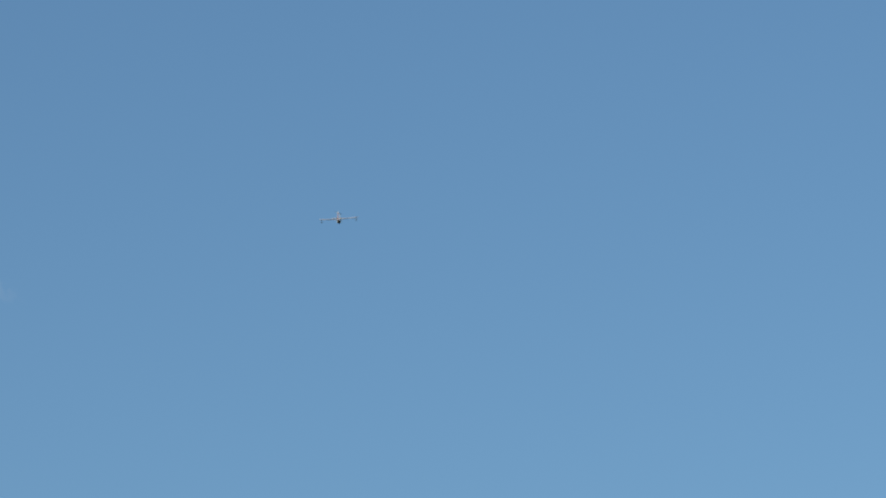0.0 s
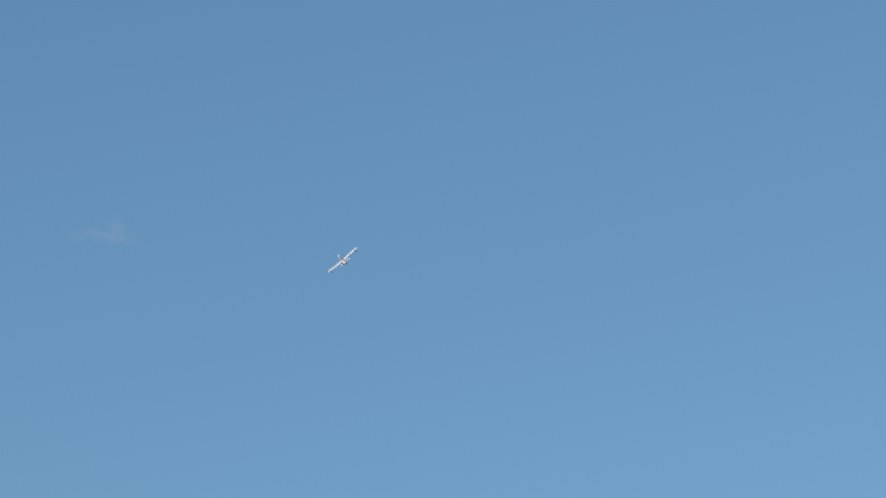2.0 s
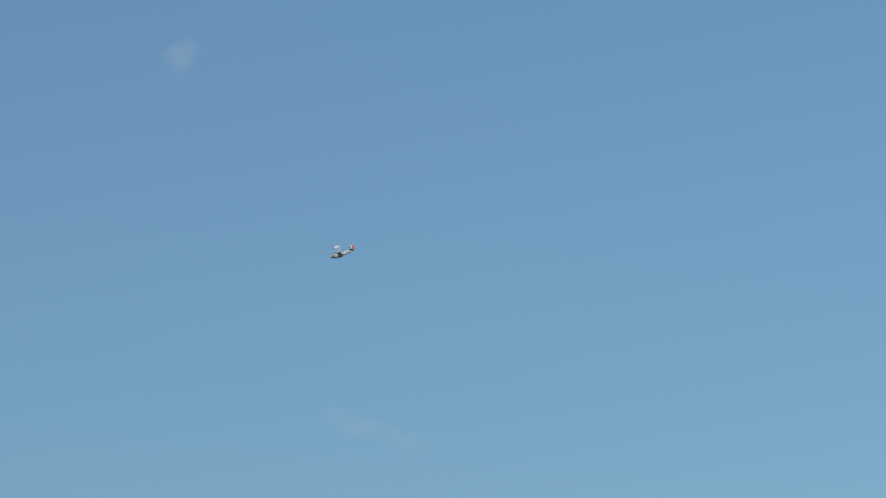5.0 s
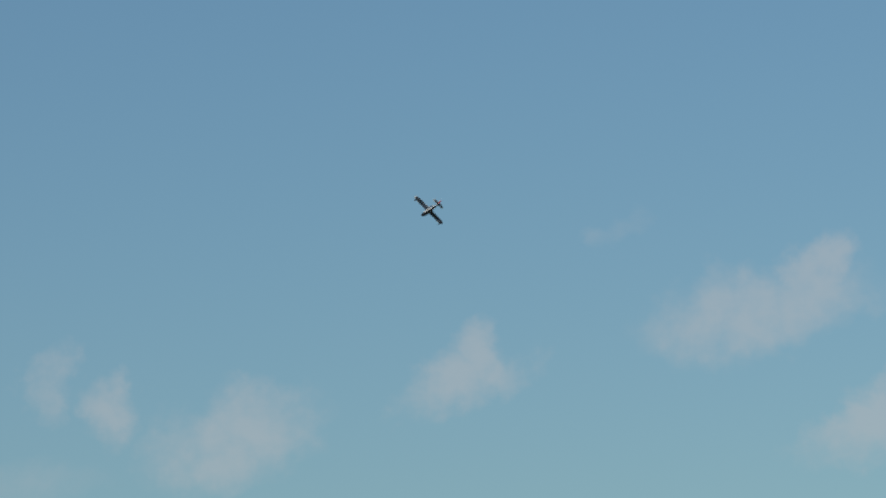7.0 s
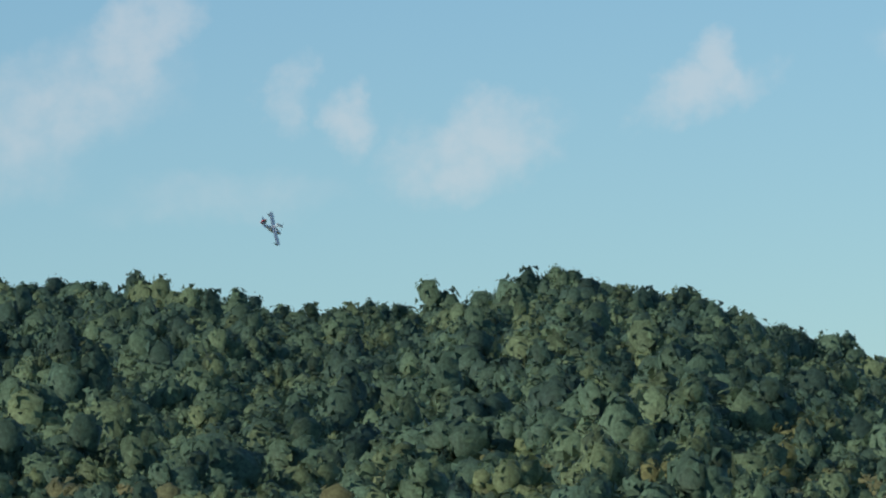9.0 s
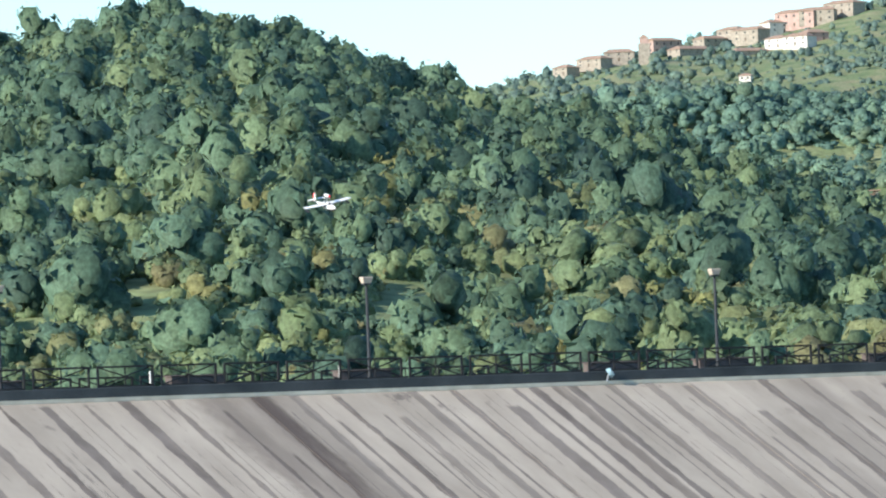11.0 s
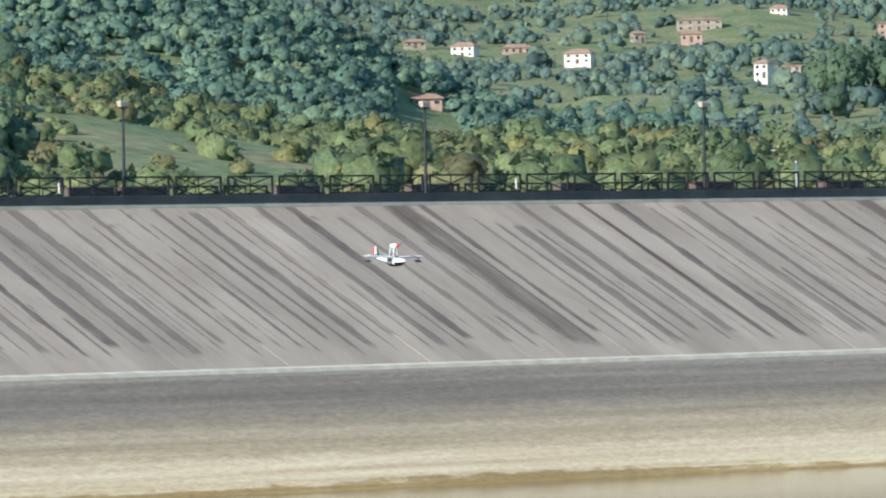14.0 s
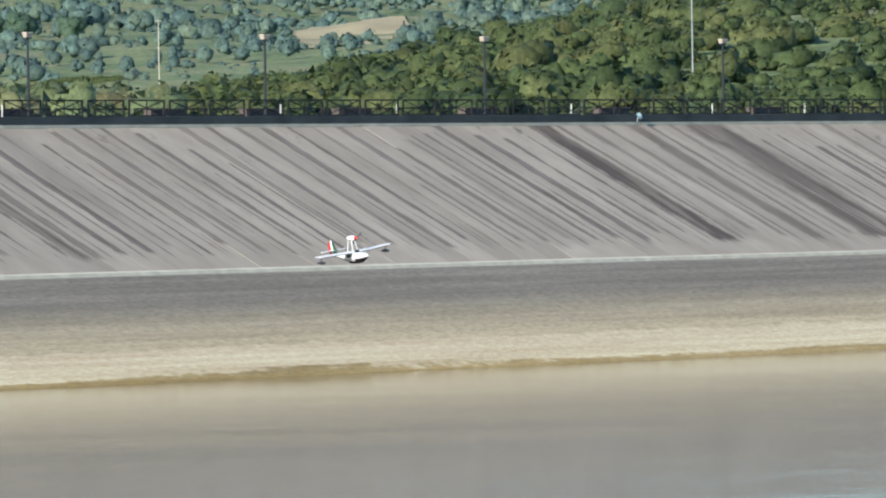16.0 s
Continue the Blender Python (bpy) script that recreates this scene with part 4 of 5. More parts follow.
def build_woods():
    rnd = random.Random(3)
    near_t = [crown(rnd, 6, 125, 0.095, 1.0) for _ in range(9)]
    low_t = [crown(rnd, 4, 50, 0.115, 0.85) for _ in range(8)]
    far_t = [crown(rnd, 2, 12, 0.19, 0.95) for _ in range(7)]
    rng = np.random.default_rng(21)

    def scatter(n, a0, a1, r0, r1):
        a = rng.uniform(a0, a1, n)
        lo, hi = r0(a), r1(a)
        r = np.sqrt(rng.uniform(0, 1, n) * (hi ** 2 - lo ** 2) + lo ** 2)
        return a, r

    def spots(a, r):
        return np.stack([r * np.sin(np.radians(a)), r * np.cos(np.radians(a)), ground(a, r) - 0.3], -1)

    near_r = lambda a: np.interp(a, LAND_AZ, LAND_NEAR_R)
    foot = lambda a: dam_range(a) + 60

    def thin(a, r, keep_clear=0.0):
        keep = np.ones(len(a), bool)
        for ca, cr, wa, wr in CLEAR:
            q = ((a - ca) / wa) ** 2 + ((r - cr) / wr) ** 2
            keep &= (q > 1) | (rng.uniform(0, 1, len(a)) < keep_clear)
        return keep

    def off_houses(a, r):
        keep = np.ones(len(a), bool)
        for row in HOUSES:
            ha, hr, half = row[0], find_ground(row[0], row[1])[1], row[2] / 2 + 2.5
            keep &= ~((np.abs(np.radians(a - ha)) * r < half) & (r > hr - 70) & (r < hr + 9))
        return keep

    def off_field(a, r):
        r0 = find_ground(12.45, 1.33)[1]
        return ~((np.abs(a - 12.45) < 0.55) & (np.abs(r - r0) < 170))

    # the dense wood of the big hill
    a, r = scatter(7600, -14.0, 1.0, lambda a: foot(a) + 20, lambda a: near_r(a) * 1.06)
    dens = np.clip(1.15 - (a + 4) / 6, 0.15, 1) * np.where(r < foot(a) + 140, 0.7, 1)
    keep = (rng.uniform(0, 1, len(a)) < dens) & thin(a, r, 0.1)
    a, r = a[keep], r[keep]
    rad = np.exp(rng.normal(0.66, 0.36, len(a))).clip(0.9, 3.8) * np.where(r < foot(a) + 150, 0.75, 1)
    hgt = rad * rng.uniform(0.95, 1.45, len(a))
    g = ground(a, r)
    vis = seen_from_bank(a, r, g + hgt) & off_houses(a, r)
    a, r, rad, hgt = a[vis], r[vis], rad[vis], hgt[vis]
    plant("hill_woodland", spots(a, r), rad, hgt, rng.normal(0.5, 0.24, len(a)), near_t, M_LEAF_WOOD, "dense dark green broadleaf wood over the hill", 1)
    # scrub on the lower slopes
    a, r = scatter(23000, -13.5, 10.8, foot, lambda a: near_r(a) * 1.05)
    dens = np.where(a < -3, np.where(r < foot(a) + 190, 1.0, 0.1), np.where(a < 0.5, 0.75, 0.85))
    keep = (rng.uniform(0, 1, len(a)) < dens) & thin(a, r, 0.1)
    a, r = a[keep], r[keep]
    rad = rng.gamma(3.5, 0.3, len(a)).clip(0.5, 2.7)
    hgt = rad * rng.uniform(0.8, 1.35, len(a))
    vis = seen_from_bank(a, r, ground(a, r) + hgt) & off_houses(a, r)
    a, r, rad, hgt = a[vis], r[vis], rad[vis], hgt[vis]
    plant("hillside_scrub", spots(a, r), rad, hgt, rng.normal(0.5, 0.2, len(a)), low_t, M_LEAF_SHRUB, "mixed olive and yellow-green scrub on the slopes", 2)
    # the bright bushes of the hill beside the dam's end
    a, r = scatter(4300, 9.6, 18.5, foot, lambda a: near_r(a) * 1.05)
    rad = rng.gamma(4.0, 0.27, len(a)).clip(0.5, 2.5)
    hgt = rad * rng.uniform(0.75, 1.2, len(a))
    vis = seen_from_bank(a, r, ground(a, r) + hgt) & thin(a, r, 0.2)
    a, r, rad, hgt = a[vis], r[vis], rad[vis], hgt[vis]
    plant("bright_bushes", spots(a, r), rad, hgt, rng.normal(0.5, 0.2, len(a)), low_t, M_LEAF_BRIGHT, "bright green bushes on the hill", 3)
    # woods of the hill between
    a, r = scatter(15000, -5.0, 7.0, lambda a: near_r(a) * 1.12 + 150, lambda a: 1385 + 0 * a)
    rad = np.exp(rng.normal(0.85, 0.33, len(a))).clip(1.0, 4.5)
    hgt = rad * rng.uniform(0.8, 1.25, len(a))
    vis = seen_from_bank(a, r, ground(a, r) + hgt) & off_houses(a, r)
    a, r, rad, hgt = a[vis], r[vis], rad[vis], hgt[vis]
    plant("valley_woodland", spots(a, r), rad, hgt, rng.normal(0.5, 0.2, len(a)), [crown(rnd, 3, 26, 0.13, 0.9) for _ in range(7)], M_LEAF_MID_HAZE,
          "dense green wood over the middle hill, leaves paled for haze", 5)
    # woods of the far slopes
    a, r = scatter(27000, -7.0, 18.0, lambda a: np.where(a < 7, 1400, near_r(a) * 1.12 + 60), lambda a: 4050 + 0 * a)
    x, y = r * np.sin(np.radians(a)), r * np.cos(np.radians(a))
    keep = rolling(x, y, 320) + 0.4 * rolling(y, x, 90) > -0.85 - 0.4 * (a < 4)
    keep &= off_field(a, r)
    a, r = a[keep], r[keep]
    rad = np.exp(rng.normal(0.88, 0.38, len(a))).clip(1.1, 5.5) * np.where(r < 1500, 0.75, 1.1)
    hgt = rad * rng.uniform(0.85, 1.3, len(a))
    vis = seen_from_bank(a, r, ground(a, r) + hgt) & off_houses(a, r)
    a, r, rad, hgt = a[vis], r[vis], rad[vis], hgt[vis]
    plant("far_woodland", spots(a, r), rad, hgt, rng.normal(0.5, 0.26, len(a)), far_t, M_LEAF_FAR_HAZE, "distant woods over the far slopes, leaves tinted blue for haze", 4)


build_woods()


def tree(az_deg, r, tall, spread, material, label, seed):
    """A single tree: tapered trunk, limbs and a crown of many small clumps."""
    rnd = random.Random(seed)
    spot = Vector((r * math.sin(radians(az_deg)), r * math.cos(radians(az_deg)), float(ground(az_deg, r))))
    ob = tagged(new("tree"), label, "tree", "trees that stand out from the woods")
    part("trunk", rod((0, 0, -0.4), (0.1, 0, tall * 0.62), spread * 0.1, spread * 0.04, 7), M_BARK, ob)
    for i in range(5):
        a = i * 1.26 + rnd.uniform(0, 0.6)
        z = tall * rnd.uniform(0.3, 0.5)
        part("limb", rod((0, 0, z), (math.cos(a) * spread * 0.6, math.sin(a) * spread * 0.6, z + tall * 0.25), spread * 0.045, spread * 0.015, 5), M_BARK, ob)
    p, f, nor = crown(rnd, 12, 800, 0.06, 1.0)
    p = p * (spread, spread, tall * 0.58) + (0, 0, tall * 0.3)
    c = new("crown", raw_mesh("crown", p, f, material, np.full(len(p), rnd.uniform(0.3, 0.6)), nor))
    c.parent = ob
    ob.matrix_world = Matrix.Translation(spot)


def near_ridge(az_deg, back=0.99):
    return float(np.interp(az_deg, LAND_AZ, LAND_NEAR_R)) * back


for i, (t_az, t_h, t_w) in enumerate(((-6.25, 6.5, 2.6), (-6.02, 7.0, 2.7), (-5.8, 5.5, 2.4), (-7.55, 6.5, 2.5), (-8.1, 5.0, 2.4), (-4.05, 6.0, 2.3), (-10.4, 5.8, 2.6), (-10.75, 5.0, 2.2),
                                      (-5.1, 5.0, 2.4), (-6.75, 5.2, 2.5))):
    tree(t_az, near_ridge(t_az), t_h * 0.72, t_w * 0.9, M_LEAF_WOOD, "dark round-crowned tree rising from the hilltop wood", 40 + i)
for i, (t_az, t_el, t_h, t_w) in enumerate(((8.05, 1.32, 11, 5), (8.25, 1.33, 14, 6), (8.5, 1.34, 15, 6.5), (8.68, 1.32, 11, 4.5), (8.15, 1.22, 8, 4), (9.3, 1.25, 7, 4), (9.55, 1.2, 8, 4.5), (10.0, 1.2, 7, 4))):
    tree(t_az, find_ground(t_az, t_el)[1], t_h, t_w, M_LEAF_WOOD, "tall dark tree beside the yellow house", 60 + i)


def field(name, az_deg, el_deg, half_az, depth, material, label):
    """A patch of bare or mown land, draped 0.3 m over the slope."""
    r0 = find_ground(az_deg, el_deg)[1]
    bm = bmesh.new()
    rows = []
    for j in range(31):
        v = j / 15 - 1
        rr = r0 + depth * v / 2
        row = []
        for i in range(25):
            a = az_deg + half_az * ((i / 12 - 1) * (1 - 0.5 * abs(v)) + 0.35 * v) + 0.03 * math.sin(j * 1.1 + i * 0.2)
            row.append(bm.verts.new((rr * math.sin(radians(a)), rr * math.cos(radians(a)), float(ground(a, rr)) + 0.3)))
        rows.append(row)
    for a, b in zip(rows, rows[1:]):
        for i in range(24):
            bm.faces.new((a[i], a[i + 1], b[i + 1], b[i]))
    bmesh.ops.recalc_face_normals(bm, faces=bm.faces)
    tagged(part(name, bm, material), label, "field", kind="structure")


def build_vines():
    """Rows of vines on the small slope behind the dam."""
    spot, r0 = find_ground(9.95, 0.8, 380)
    pts = []
    for row in range(11):
        for k in range(44):
            a, r = 9.5 + k * 0.02 + row * 0.012, r0 - 20 + row * 5.0
            pts.append((r * math.sin(radians(a)), r * math.cos(radians(a)), float(ground(a, r)) - 0.1))
    rng = np.random.default_rng(9)
    rnd = random.Random(8)
    n = len(pts)
    plant("vineyard", np.array(pts), rng.uniform(0.35, 0.6, n), rng.uniform(0.7, 1.0, n), rng.normal(0.5, 0.1, n), [crown(rnd, 1, 10, 0.22, 1.0) for _ in range(4)],
          M_LEAF_BRIGHT, "rows of green vines on a gentle slope", 7)


field("bare_field", 12.45, 1.33, 0.5, 300, M_SOIL, "pale bare field on the far slope")
field("bare_patch", 3.02, 1.36, 0.34, 10, M_SOIL, "pale bare bank in the scrub")
build_vines()


# ---------------------------------------------------------------- houses
def house(az_deg, el_deg, w, d, h, turn, wall, roof, label, group, name="house", pitch_roof=0.28, rows=1, cols=3):
    """A house whose foot stands on the land along that sight line: walls, gable or hip roof, windows, door."""
    spot, dist = find_ground(az_deg, el_deg)
    base = tagged(new(name), label, "house", group)
    part("wall", box(-w / 2, w / 2, -d / 2, d / 2, -2.5, h), wall, base)
    e = 0.5
    rise = d * pitch_roof
    part("roof", loft([[(-w / 2 - e, -d / 2 - e, h), (w / 2 + e, -d / 2 - e, h), (w / 2 + e, d / 2 + e, h), (-w / 2 - e, d / 2 + e, h)],
                       [(-w / 2 - e, -d / 2 - e, h + 0.18), (w / 2 + e, -d / 2 - e, h + 0.18), (w / 2 + e, d / 2 + e, h + 0.18), (-w / 2 - e, d / 2 + e, h + 0.18)],
                       [(-w / 2 + d * 0.3, -0.1, h + rise), (w / 2 - d * 0.3, -0.1, h + rise), (w / 2 - d * 0.3, 0.1, h + rise), (-w / 2 + d * 0.3, 0.1, h + rise)]]), roof, base)
    storey = h / rows
    for k in range(rows):
        for c in range(cols):
            x = -w / 2 + w * (c + 0.5) / cols
            z = storey * k + storey * 0.35
            tall = storey * 0.42
            if k == 0 and c == cols // 2:
                part("door", box(x - 0.55, x + 0.55, -d / 2 - 0.06, -d / 2 + 0.05, 0, min(2.1, storey * 0.9)), M_BARK, base)
            else:
                win = part("window", box(x - 0.5, x + 0.5, -d / 2 - 0.05, -d / 2 + 0.05, z, z + tall), M_PANE, base)
                part("sill", box(x - 0.6, x + 0.6, -d / 2 - 0.14, -d / 2 + 0.04, z - 0.12, z - 0.01), M_CONC, win)
        for y in (-d / 4, d / 4):
            part("window", box(-w / 2 - 0.05, -w / 2 + 0.05, y - 0.5, y + 0.5, storey * k + storey * 0.35, storey * k + storey * 0.77), M_PANE, base)
    base.matrix_world = Matrix.Translation(spot) @ pose(0, 0, 0, 0, 0, turn - az_deg)
    return base


def build_houses():
    for h in HOUSES:
        village = h[8].startswith("old stone")
        k = 1.0 if village else 0.66
        house(h[0], h[1], h[2] * k, h[3] * k, h[4] * k, *h[5:9], VIL if village else VAL, name="village_house" if village else "house", rows=h[9], cols=h[10], pitch_roof=h[11])
    spot, _ = find_ground(-1.86, 3.36)
    tower = tagged(new("bell_tower"), "square stone bell tower with a small cap", "tower")
    part("shaft", box(-3, 3, -3, 3, -3, 10), M_WALL_S, tower)
    part("belfry", box(-2.2, 2.2, -2.2, 2.2, 10, 13), M_WALL_P, tower)
    part("cap", loft([[(-2.6, -2.6, 13), (2.6, -2.6, 13), (2.6, 2.6, 13), (-2.6, 2.6, 13)], [(-0.3, -0.3, 14.8), (0.3, -0.3, 14.8), (0.3, 0.3, 14.8), (-0.3, 0.3, 14.8)]]), M_TILE, tower)
    tower.matrix_world = Matrix.Translation(spot)


def build_poles():
    for az_deg, el_deg in ((-3.72, 3.15), (-3.53, 3.15)):
        spot, r = find_ground(az_deg, el_deg)
        k = r / 850.0
        py = tagged(new("power_pylon"), "grey steel lattice pylon on the ridge", "pylon", "power pylons on the ridge")
        py_h = 6.5 * k + 2
        for sx in (-1, 1):
            for sy in (-1, 1):
                part("leg", rod((sx * 0.5, sy * 0.5, 0), (sx * 0.12, sy * 0.12, py_h), 0.05, 0.04, 4), M_STEEL, py)
        for j, z in enumerate((0.62, 0.76, 0.9)):
            part("cross_arm", rod((-0.9, 0, py_h * z), (0.9, 0, py_h * z), 0.05, 0.05, 4), M_STEEL, py)
        for j in range(6):
            z0, z1 = py_h * j / 6, py_h * (j + 1) / 6
            part("brace", rod((-0.5 + 0.06 * j, -0.4, z0), (0.44 - 0.06 * j, -0.3, z1), 0.03, 0.03, 4), M_STEEL, py)
        py.matrix_world = Matrix.Translation(spot)
    for az_deg, el_deg, el_top, mat_, lab in ((10.76, 0.8, 1.42, M_CONC, "tall pale concrete utility pole"), (15.42, 0.75, 1.75, M_STEEL, "thin grey utility pole on the bushy hill"),
                                              (-7.75, 3.6, 3.95, M_STEEL, "thin mast rising from the wood"), (7.66, 0.72, 0.98, M_CONC, "slim pale pole behind the dam")):
        spot, r = find_ground(az_deg, el_deg, 330)
        tall = EYE.z + r * math.tan(radians(el_top)) - spot.z
        p = tagged(new("utility_pole"), lab, "utility pole", "utility poles")
        thick = 0.11 if mat_ is M_CONC else 0.055
        part("shaft", rod((0, 0, -0.5), (0, 0, tall), thick, thick * 0.6, 8), mat_, p)
        part("arm", rod((-0.6, 0, tall - 0.4), (0.6, 0, tall - 0.4), 0.05, 0.05, 5), mat_, p)
        p.matrix_world = Matrix.Translation(spot)


build_houses()
build_poles()


# ---------------------------------------------------------------- the flying boat
M_HULL = plain("white_gloss_paint", (0.8, 0.8, 0.78), 0.3, spread=0.05, scale=6)
M_WING = plain("white_wing_film", (0.82, 0.82, 0.81), 0.35, spread=0.05, scale=6)
# shade of the undersides, put into a dark grey-blue
M_UNDER_SHADE = plain("shaded_underside", (0.08, 0.1, 0.14), 0.4, spread=0.1, scale=6)
M_RED = plain("red_gloss_paint", (0.62, 0.03, 0.03), 0.35, spread=0.08, scale=6)
M_GREEN = plain("dark_green_paint", (0.02, 0.1, 0.05), 0.4, spread=0.08, scale=6)
# dark fittings, and the shade painted under the hull
M_DARK = plain("dark_grey_paint_and_shade", (0.03, 0.032, 0.04), 0.4, spread=0.1, scale=6)


def build_aeroplane():
    """A model flying boat, nose along +x, port wing along +y, span 1.8 m."""
    ob = tagged(new("model_seaplane"), "white model flying boat with pylon engine and tricolour fin", "model aeroplane")
    # hull: x, half width, keel, deck
    hull_rows = [(0.52, 0.01, 0.03, 0.05), (0.47, 0.045, -0.015, 0.085), (0.36, 0.08, -0.07, 0.11), (0.2, 0.1, -0.1, 0.12), (0.02, 0.1, -0.105, 0.12),
                 (-0.1, 0.09, -0.1, 0.115), (-0.105, 0.088, -0.07, 0.115), (-0.3, 0.062, -0.035, 0.1), (-0.5, 0.042, 0.01, 0.09), (-0.72, 0.02, 0.045, 0.085)]

    def ring(x, w, k, d, grow=0.0):
        mid = k + (d - k) * 0.45
        return [(x, 0, k - grow), (x, w * 0.75 + grow, k + (mid - k) * 0.55), (x, w + grow, mid), (x, w * 0.85 + grow, d - 0.012), (x, 0, d + grow),
                (x, -w * 0.85 - grow, d - 0.012), (x, -w - grow, mid), (x, -w * 0.75 - grow, k + (mid - k) * 0.55)]

    hull = part("hull", loft([ring(*r) for r in hull_rows]), M_HULL, ob, "white planing hull", smooth=False)
    # dark skin just outside the hull's bottom and bow, painted for shade and reflection
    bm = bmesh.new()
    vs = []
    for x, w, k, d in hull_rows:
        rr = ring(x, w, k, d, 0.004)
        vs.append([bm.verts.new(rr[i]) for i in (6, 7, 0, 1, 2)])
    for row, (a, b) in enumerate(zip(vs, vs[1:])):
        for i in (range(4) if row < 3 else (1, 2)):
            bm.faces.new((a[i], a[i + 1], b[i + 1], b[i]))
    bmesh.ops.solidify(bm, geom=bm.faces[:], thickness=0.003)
    part("bottom_shade", bm, M_DARK, hull, "planing bottom darkened for shade")
    part("windscreen", loft([[(0.2, -0.05, 0.118), (0.2, 0.05, 0.118), (0.14, 0.045, 0.118), (0.14, -0.045, 0.118)],
                             [(0.175, -0.035, 0.165), (0.175, 0.035, 0.165), (0.165, 0.035, 0.165), (0.165, -0.035, 0.165)]]), M_DARK, hull, "dark windscreen")

    def wing_ring(y, chord, lead, z, thick):
        prof = [(0.0, 0.0), (0.06, 0.55), (0.3, 1.0), (0.65, 0.65), (1.0, 0.03), (0.65, -0.12), (0.3, -0.3), (0.06, -0.3)]
        return [(lead - chord * a, y, z + thick * b) for a, b in prof]

    def wing(name, half, chord, tip, lead, z, dihedral, thick, material, label=""):
        rows = []
        for q in (-1, -0.985, -0.95, -0.88, -0.6, 0, 0.6, 0.88, 0.95, 0.985, 1):
            u = abs(q)
            c = chord + (tip - chord) * u
            if u > 0.88:
                c *= math.sqrt(max(0.05, 1 - ((u - 0.88) / 0.125) ** 2))
            rows.append(wing_ring(q * half, c, lead - (chord + (tip - chord) * u - c) * 0.5, z + dihedral * u, thick * c / chord))
        return part(name, loft(rows), material, ob, label)

    main = wing("wing", 0.9, 0.27, 0.22, 0.15, 0.115, 0.03, 0.03, M_WING, "white wing with rounded tips")
    # thin grey-blue plate under each half, dark to stand for shade
    for side in (1, -1):
        bm = bmesh.new()
        pts = [(0.135, 0.1), (-0.1, 0.1), (-0.075, 0.8), (-0.03, 0.865), (0.08, 0.865), (0.125, 0.8)]
        lo = [bm.verts.new((x, side * y, 0.097 + 0.03 * y / 0.9)) for x, y in pts]
        hi = [bm.verts.new((x, side * y, 0.104 + 0.03 * y / 0.9)) for x, y in pts]
        bm.faces.new(lo)
        bm.faces.new(hi[::-1])
        for i in range(6):
            bm.faces.new((lo[i], lo[(i + 1) % 6], hi[(i + 1) % 6], hi[i]))
        bmesh.ops.recalc_face_normals(bm, faces=bm.faces)
        part("wing_underside", bm, M_UNDER_SHADE, main, "grey-blue plate standing for shade on the underside")
        y = side * 0.78
        fl = part("tip_float", loft([[(x, y + w * math.cos(a), 0.025 + h * math.sin(a)) for a in np.arange(8) * math.pi / 4]
                                     for x, w, h in ((0.17, 0.006, 0.008), (0.12, 0.026, 0.026), (0.03, 0.032, 0.032), (-0.06, 0.022, 0.022), (-0.12, 0.005, 0.005))]),
                  M_DARK, ob, "dark wing-tip float")
        part("float_strut", rod((0.05, y, 0.05), (0.04, y, 0.13), 0.008, 0.008, 6), M_DARK, fl)
    # engine on its struts
    nac = part("engine_nacelle", loft([[(x, w * math.cos(a), 0.40 + w * math.sin(a)) for a in np.arange(10) * math.pi / 5]
                                       for x, w in ((0.17, 0.038), (0.13, 0.05), (0.03, 0.05), (-0.06, 0.036), (-0.12, 0.012))]), M_HULL, ob, "white engine nacelle")
    part("cowl_ring", loft([[(x, w * math.cos(a), 0.40 + w * math.sin(a)) for a in np.arange(10) * math.pi / 5] for x, w in ((0.2, 0.034), (0.17, 0.042))]), M_RED, nac, "red cowl ring")
    part("spinner", loft([[(x, w * math.cos(a), 0.40 + w * math.sin(a)) for a in np.arange(8) * math.pi / 4] for x, w in ((0.26, 0.004), (0.235, 0.022), (0.2, 0.028))]), M_RED, nac, "red spinner")
    for a in (0.6, 0.6 + math.pi):
        tip_p = (0.22, 0.16 * math.cos(a), 0.40 + 0.16 * math.sin(a))
        part("propeller_blade", rod((0.22, 0, 0.40), tip_p, 0.011, 0.006, 4), M_DARK, nac)
    for x in (0.11, -0.05):
        for s in (1, -1):
            part("engine_strut", rod((x, s * 0.07, 0.11), (x * 0.8, s * 0.03, 0.365), 0.01, 0.01, 6), M_HULL, ob)
    # tail
    fin = part("fin", loft([[(x, -t, z) for x, z in ((-0.5, 0.085), (-0.62, 0.085), (-0.645, 0.33), (-0.61, 0.31))] for t in (0.009, -0.009)]), M_GREEN, ob, "green fin")
    part("rudder_white", loft([[(x, -t, z) for x, z in ((-0.62, 0.06), (-0.685, 0.05), (-0.70, 0.35), (-0.645, 0.333))] for t in (0.0085, -0.0085)]), M_HULL, fin, "white rudder band")
    part("rudder_red", loft([[(x, -t, z) for x, z in ((-0.685, 0.05), (-0.75, 0.055), (-0.785, 0.18), (-0.77, 0.29), (-0.70, 0.35))] for t in (0.008, -0.008)]), M_RED, fin, "red rudder band")
    tail = wing("tailplane", 0.3, 0.16, 0.12, -0.56, 0.15, 0.0, 0.014, M_WING, "white tailplane")
    # added plate below the tailplane, with its shade as colour
    part("tail_underside", loft([[(x, y, z) for x, y in ((-0.575, 0.02), (-0.7, 0.02), (-0.69, 0.25), (-0.59, 0.25), (-0.59, -0.25), (-0.69, -0.25), (-0.7, -0.02), (-0.575, -0.02))]
                                 for z in (0.138, 0.143)]), M_UNDER_SHADE, tail, "grey-blue plate standing for shade on the underside")
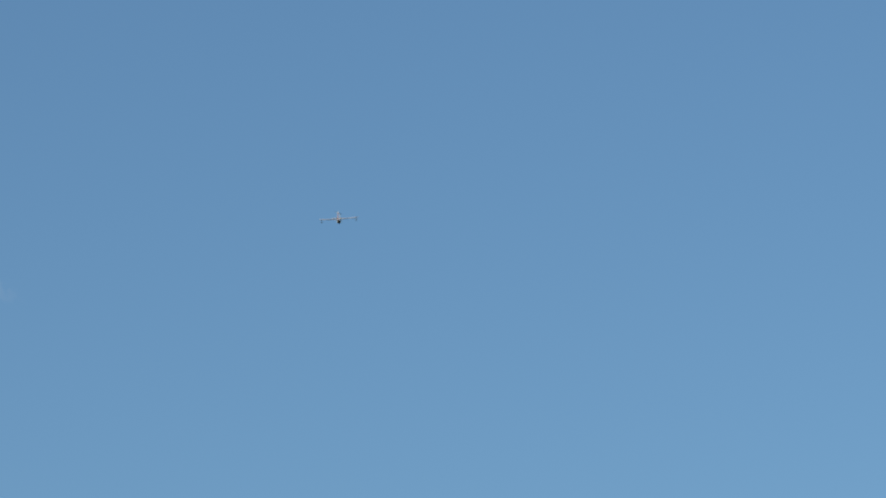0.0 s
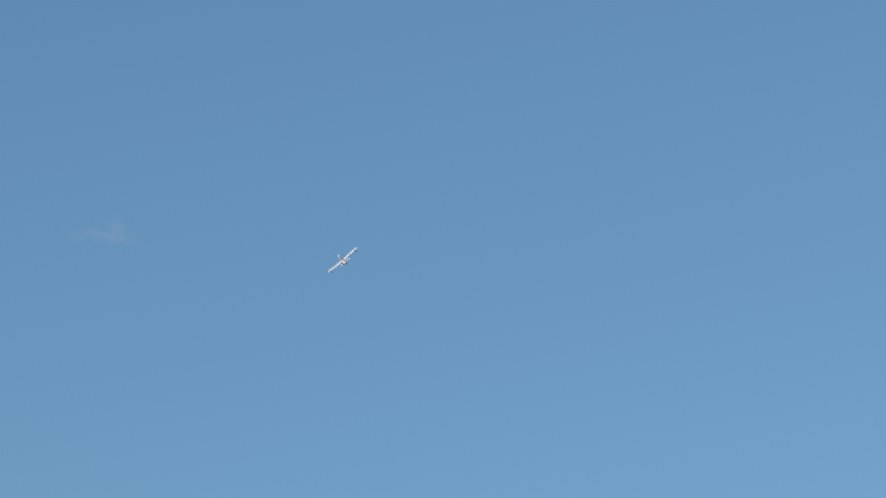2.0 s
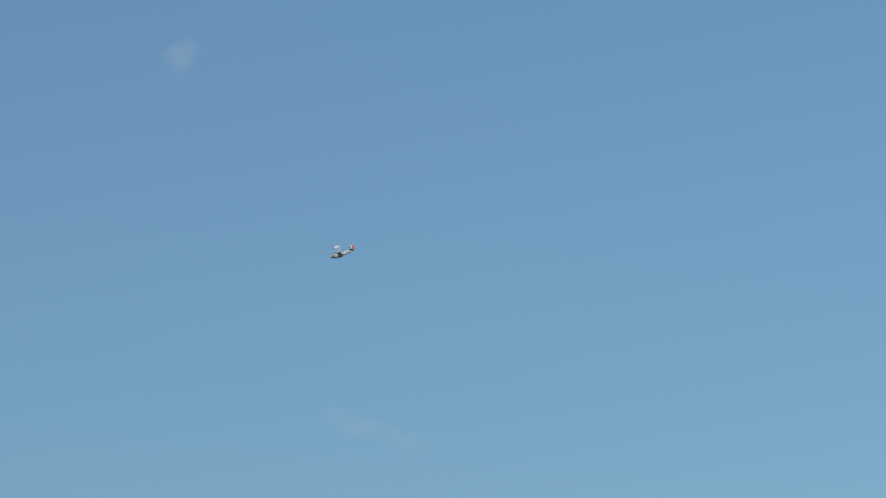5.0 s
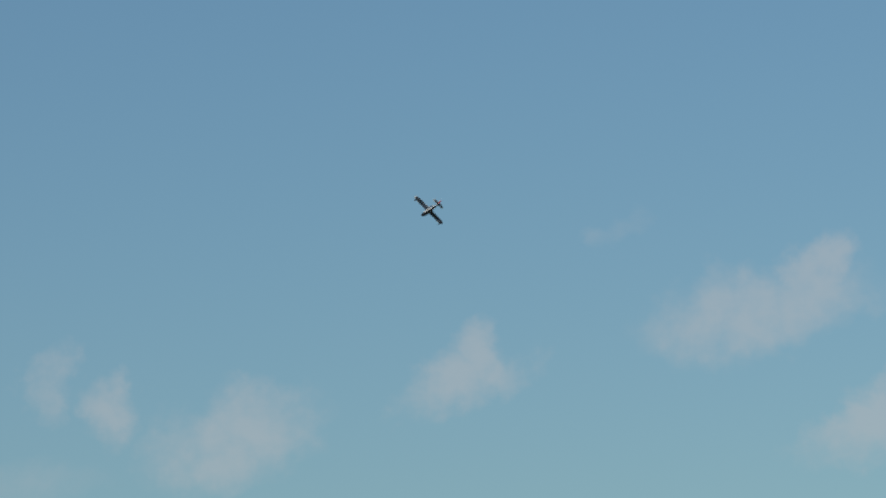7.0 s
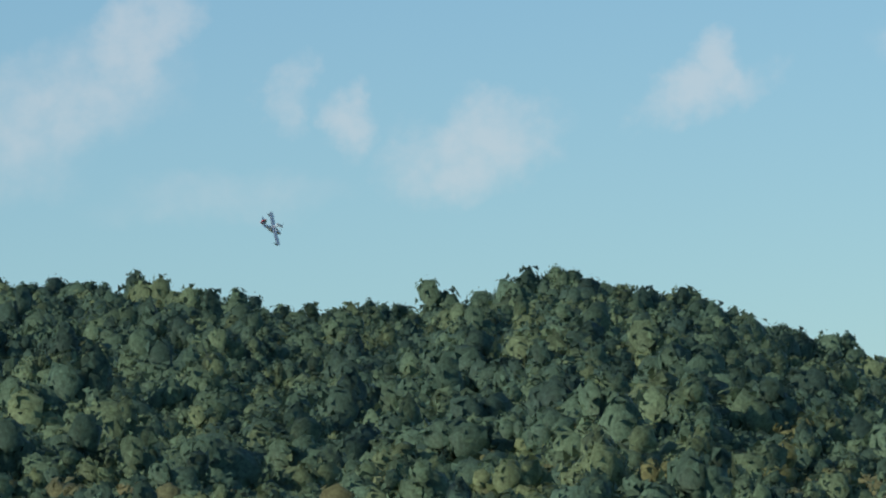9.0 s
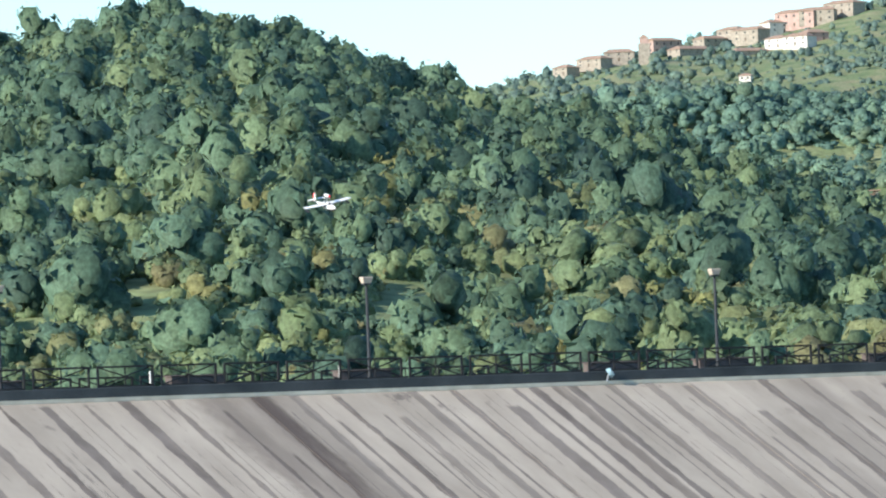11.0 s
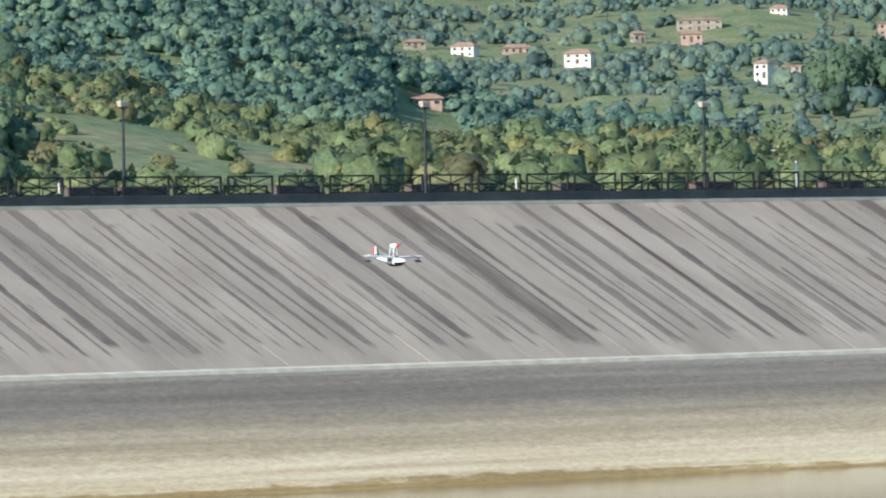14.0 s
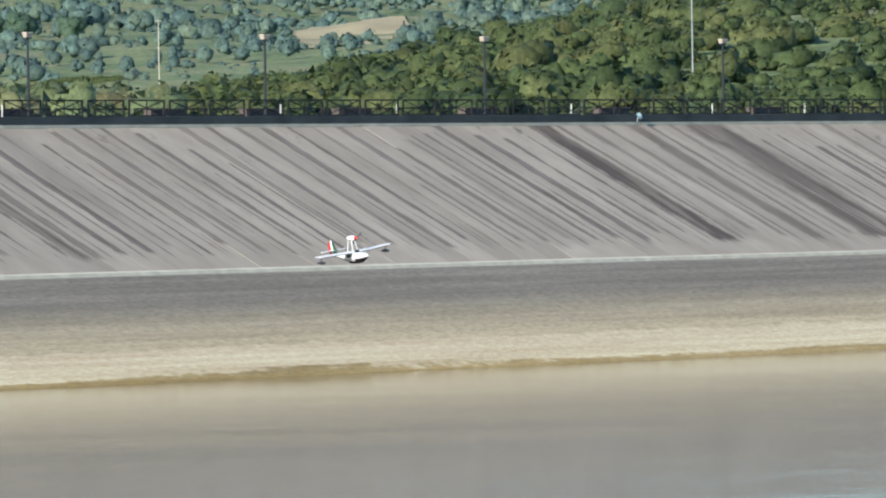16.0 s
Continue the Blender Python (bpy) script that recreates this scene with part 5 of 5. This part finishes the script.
    # a small dark box on each side of the hull, below the wing
    for side in (1, -1):
        part("side_patch", box(-0.06, 0.06, side * 0.095 - 0.008, side * 0.095 + 0.008, 0.02, 0.075, bevel=0.004), M_DARK, hull, "dark rectangle on the hull side")
    return ob


aeroplane = build_aeroplane()


def attitude(x, y, z, heading, climb, bank):
    """The aeroplane's pose: heading counterclockwise from +x, nose up, and starboard wing down, in degrees."""
    h, p, b = radians(heading), radians(climb), radians(bank)
    fwd = Vector((math.cos(h) * math.cos(p), math.sin(h) * math.cos(p), math.sin(p)))
    left0 = Vector((-math.sin(h), math.cos(h), 0))
    left = left0 * math.cos(b) + fwd.cross(left0) * math.sin(b)
    up = fwd.cross(left)
    return Matrix.Translation((x, y, z)) @ Matrix((fwd, left, up)).transposed().to_4x4()


FLIGHT = [
    (0.0, 37.19, 285.68, 79.93, 80, 13, -1),
    (0.5, 38.20, 289.72, 79.88, 86, 15, -20),
    (1.0, 38.11, 293.89, 79.89, 88, 16, -29),
    (1.5, 36.35, 298.20, 80.10, 90, 18, -34),
    (2.0, 33.63, 302.81, 79.46, 98, 21, -42),
    (2.5, 29.84, 303.81, 78.35, 110, 27, -59),
    (3.0, 24.70, 305.19, 75.84, 124, 16, -51),
    (3.5, 18.24, 306.55, 73.26, 137, 7, -54),
    (4.0, 11.87, 306.63, 69.44, 151, -3, -59),
    (4.2, 9.10, 307.11, 67.49, 153, -4, -55),
    (5.2, -2.50, 306.00, 59.50, 156, -9, 0),
    (6.3, -14.76, 300.71, 49.87, 153, -16, 48),
    (6.5, -18.28, 299.10, 48.06, 150, -18, 47),
    (7.0, -25.74, 294.83, 44.61, 139, -19, 47),
    (7.5, -31.30, 290.56, 40.95, 129, -24, 43),
    (8.0, -36.57, 286.24, 36.54, 115, -27, 43),
    (8.2, -37.61, 282.25, 34.50, 108, -27, 40),
    (8.8, -41.00, 275.00, 31.00, 75, -20, 58),
    (9.3, -38.50, 258.00, 26.50, 15, -14, 55),
    (9.8, -32.50, 241.00, 22.00, -25, -12, 25),
    (10.3, -25.38, 224.29, 18.88, -53, -12, -7),
    (10.5, -23.19, 220.90, 18.08, -52, -13, -0),
    (11.0, -17.42, 212.36, 15.99, -51, -14, 11),
    (12.0, -7.05, 194.82, 12.30, -57, -11, 2),
    (12.5, -2.31, 186.21, 10.62, -57, -9, 3),
    (13.0, 2.68, 177.47, 9.21, -54, -7, 0),
    (13.5, 7.16, 168.60, 8.37, -56, -4, -1),
    (14.0, 11.91, 159.56, 7.83, -56, -4, -1),
    (14.5, 16.08, 150.64, 7.02, -57, -4, -1),
    (15.0, 20.53, 141.51, 6.38, -64, -2, 3),
    (15.5, 24.34, 133.79, 6.11, -67, 3, 8),
    (15.9, 26.98, 127.57, 6.12, -69, 3, 9),
    (16.0, 27.76, 125.97, 6.19, -67, -0, 8),
]

build_lanes()


def motions():
    walk(aeroplane, [(row[0], attitude(*row[1:])) for row in FLIGHT])


motions()
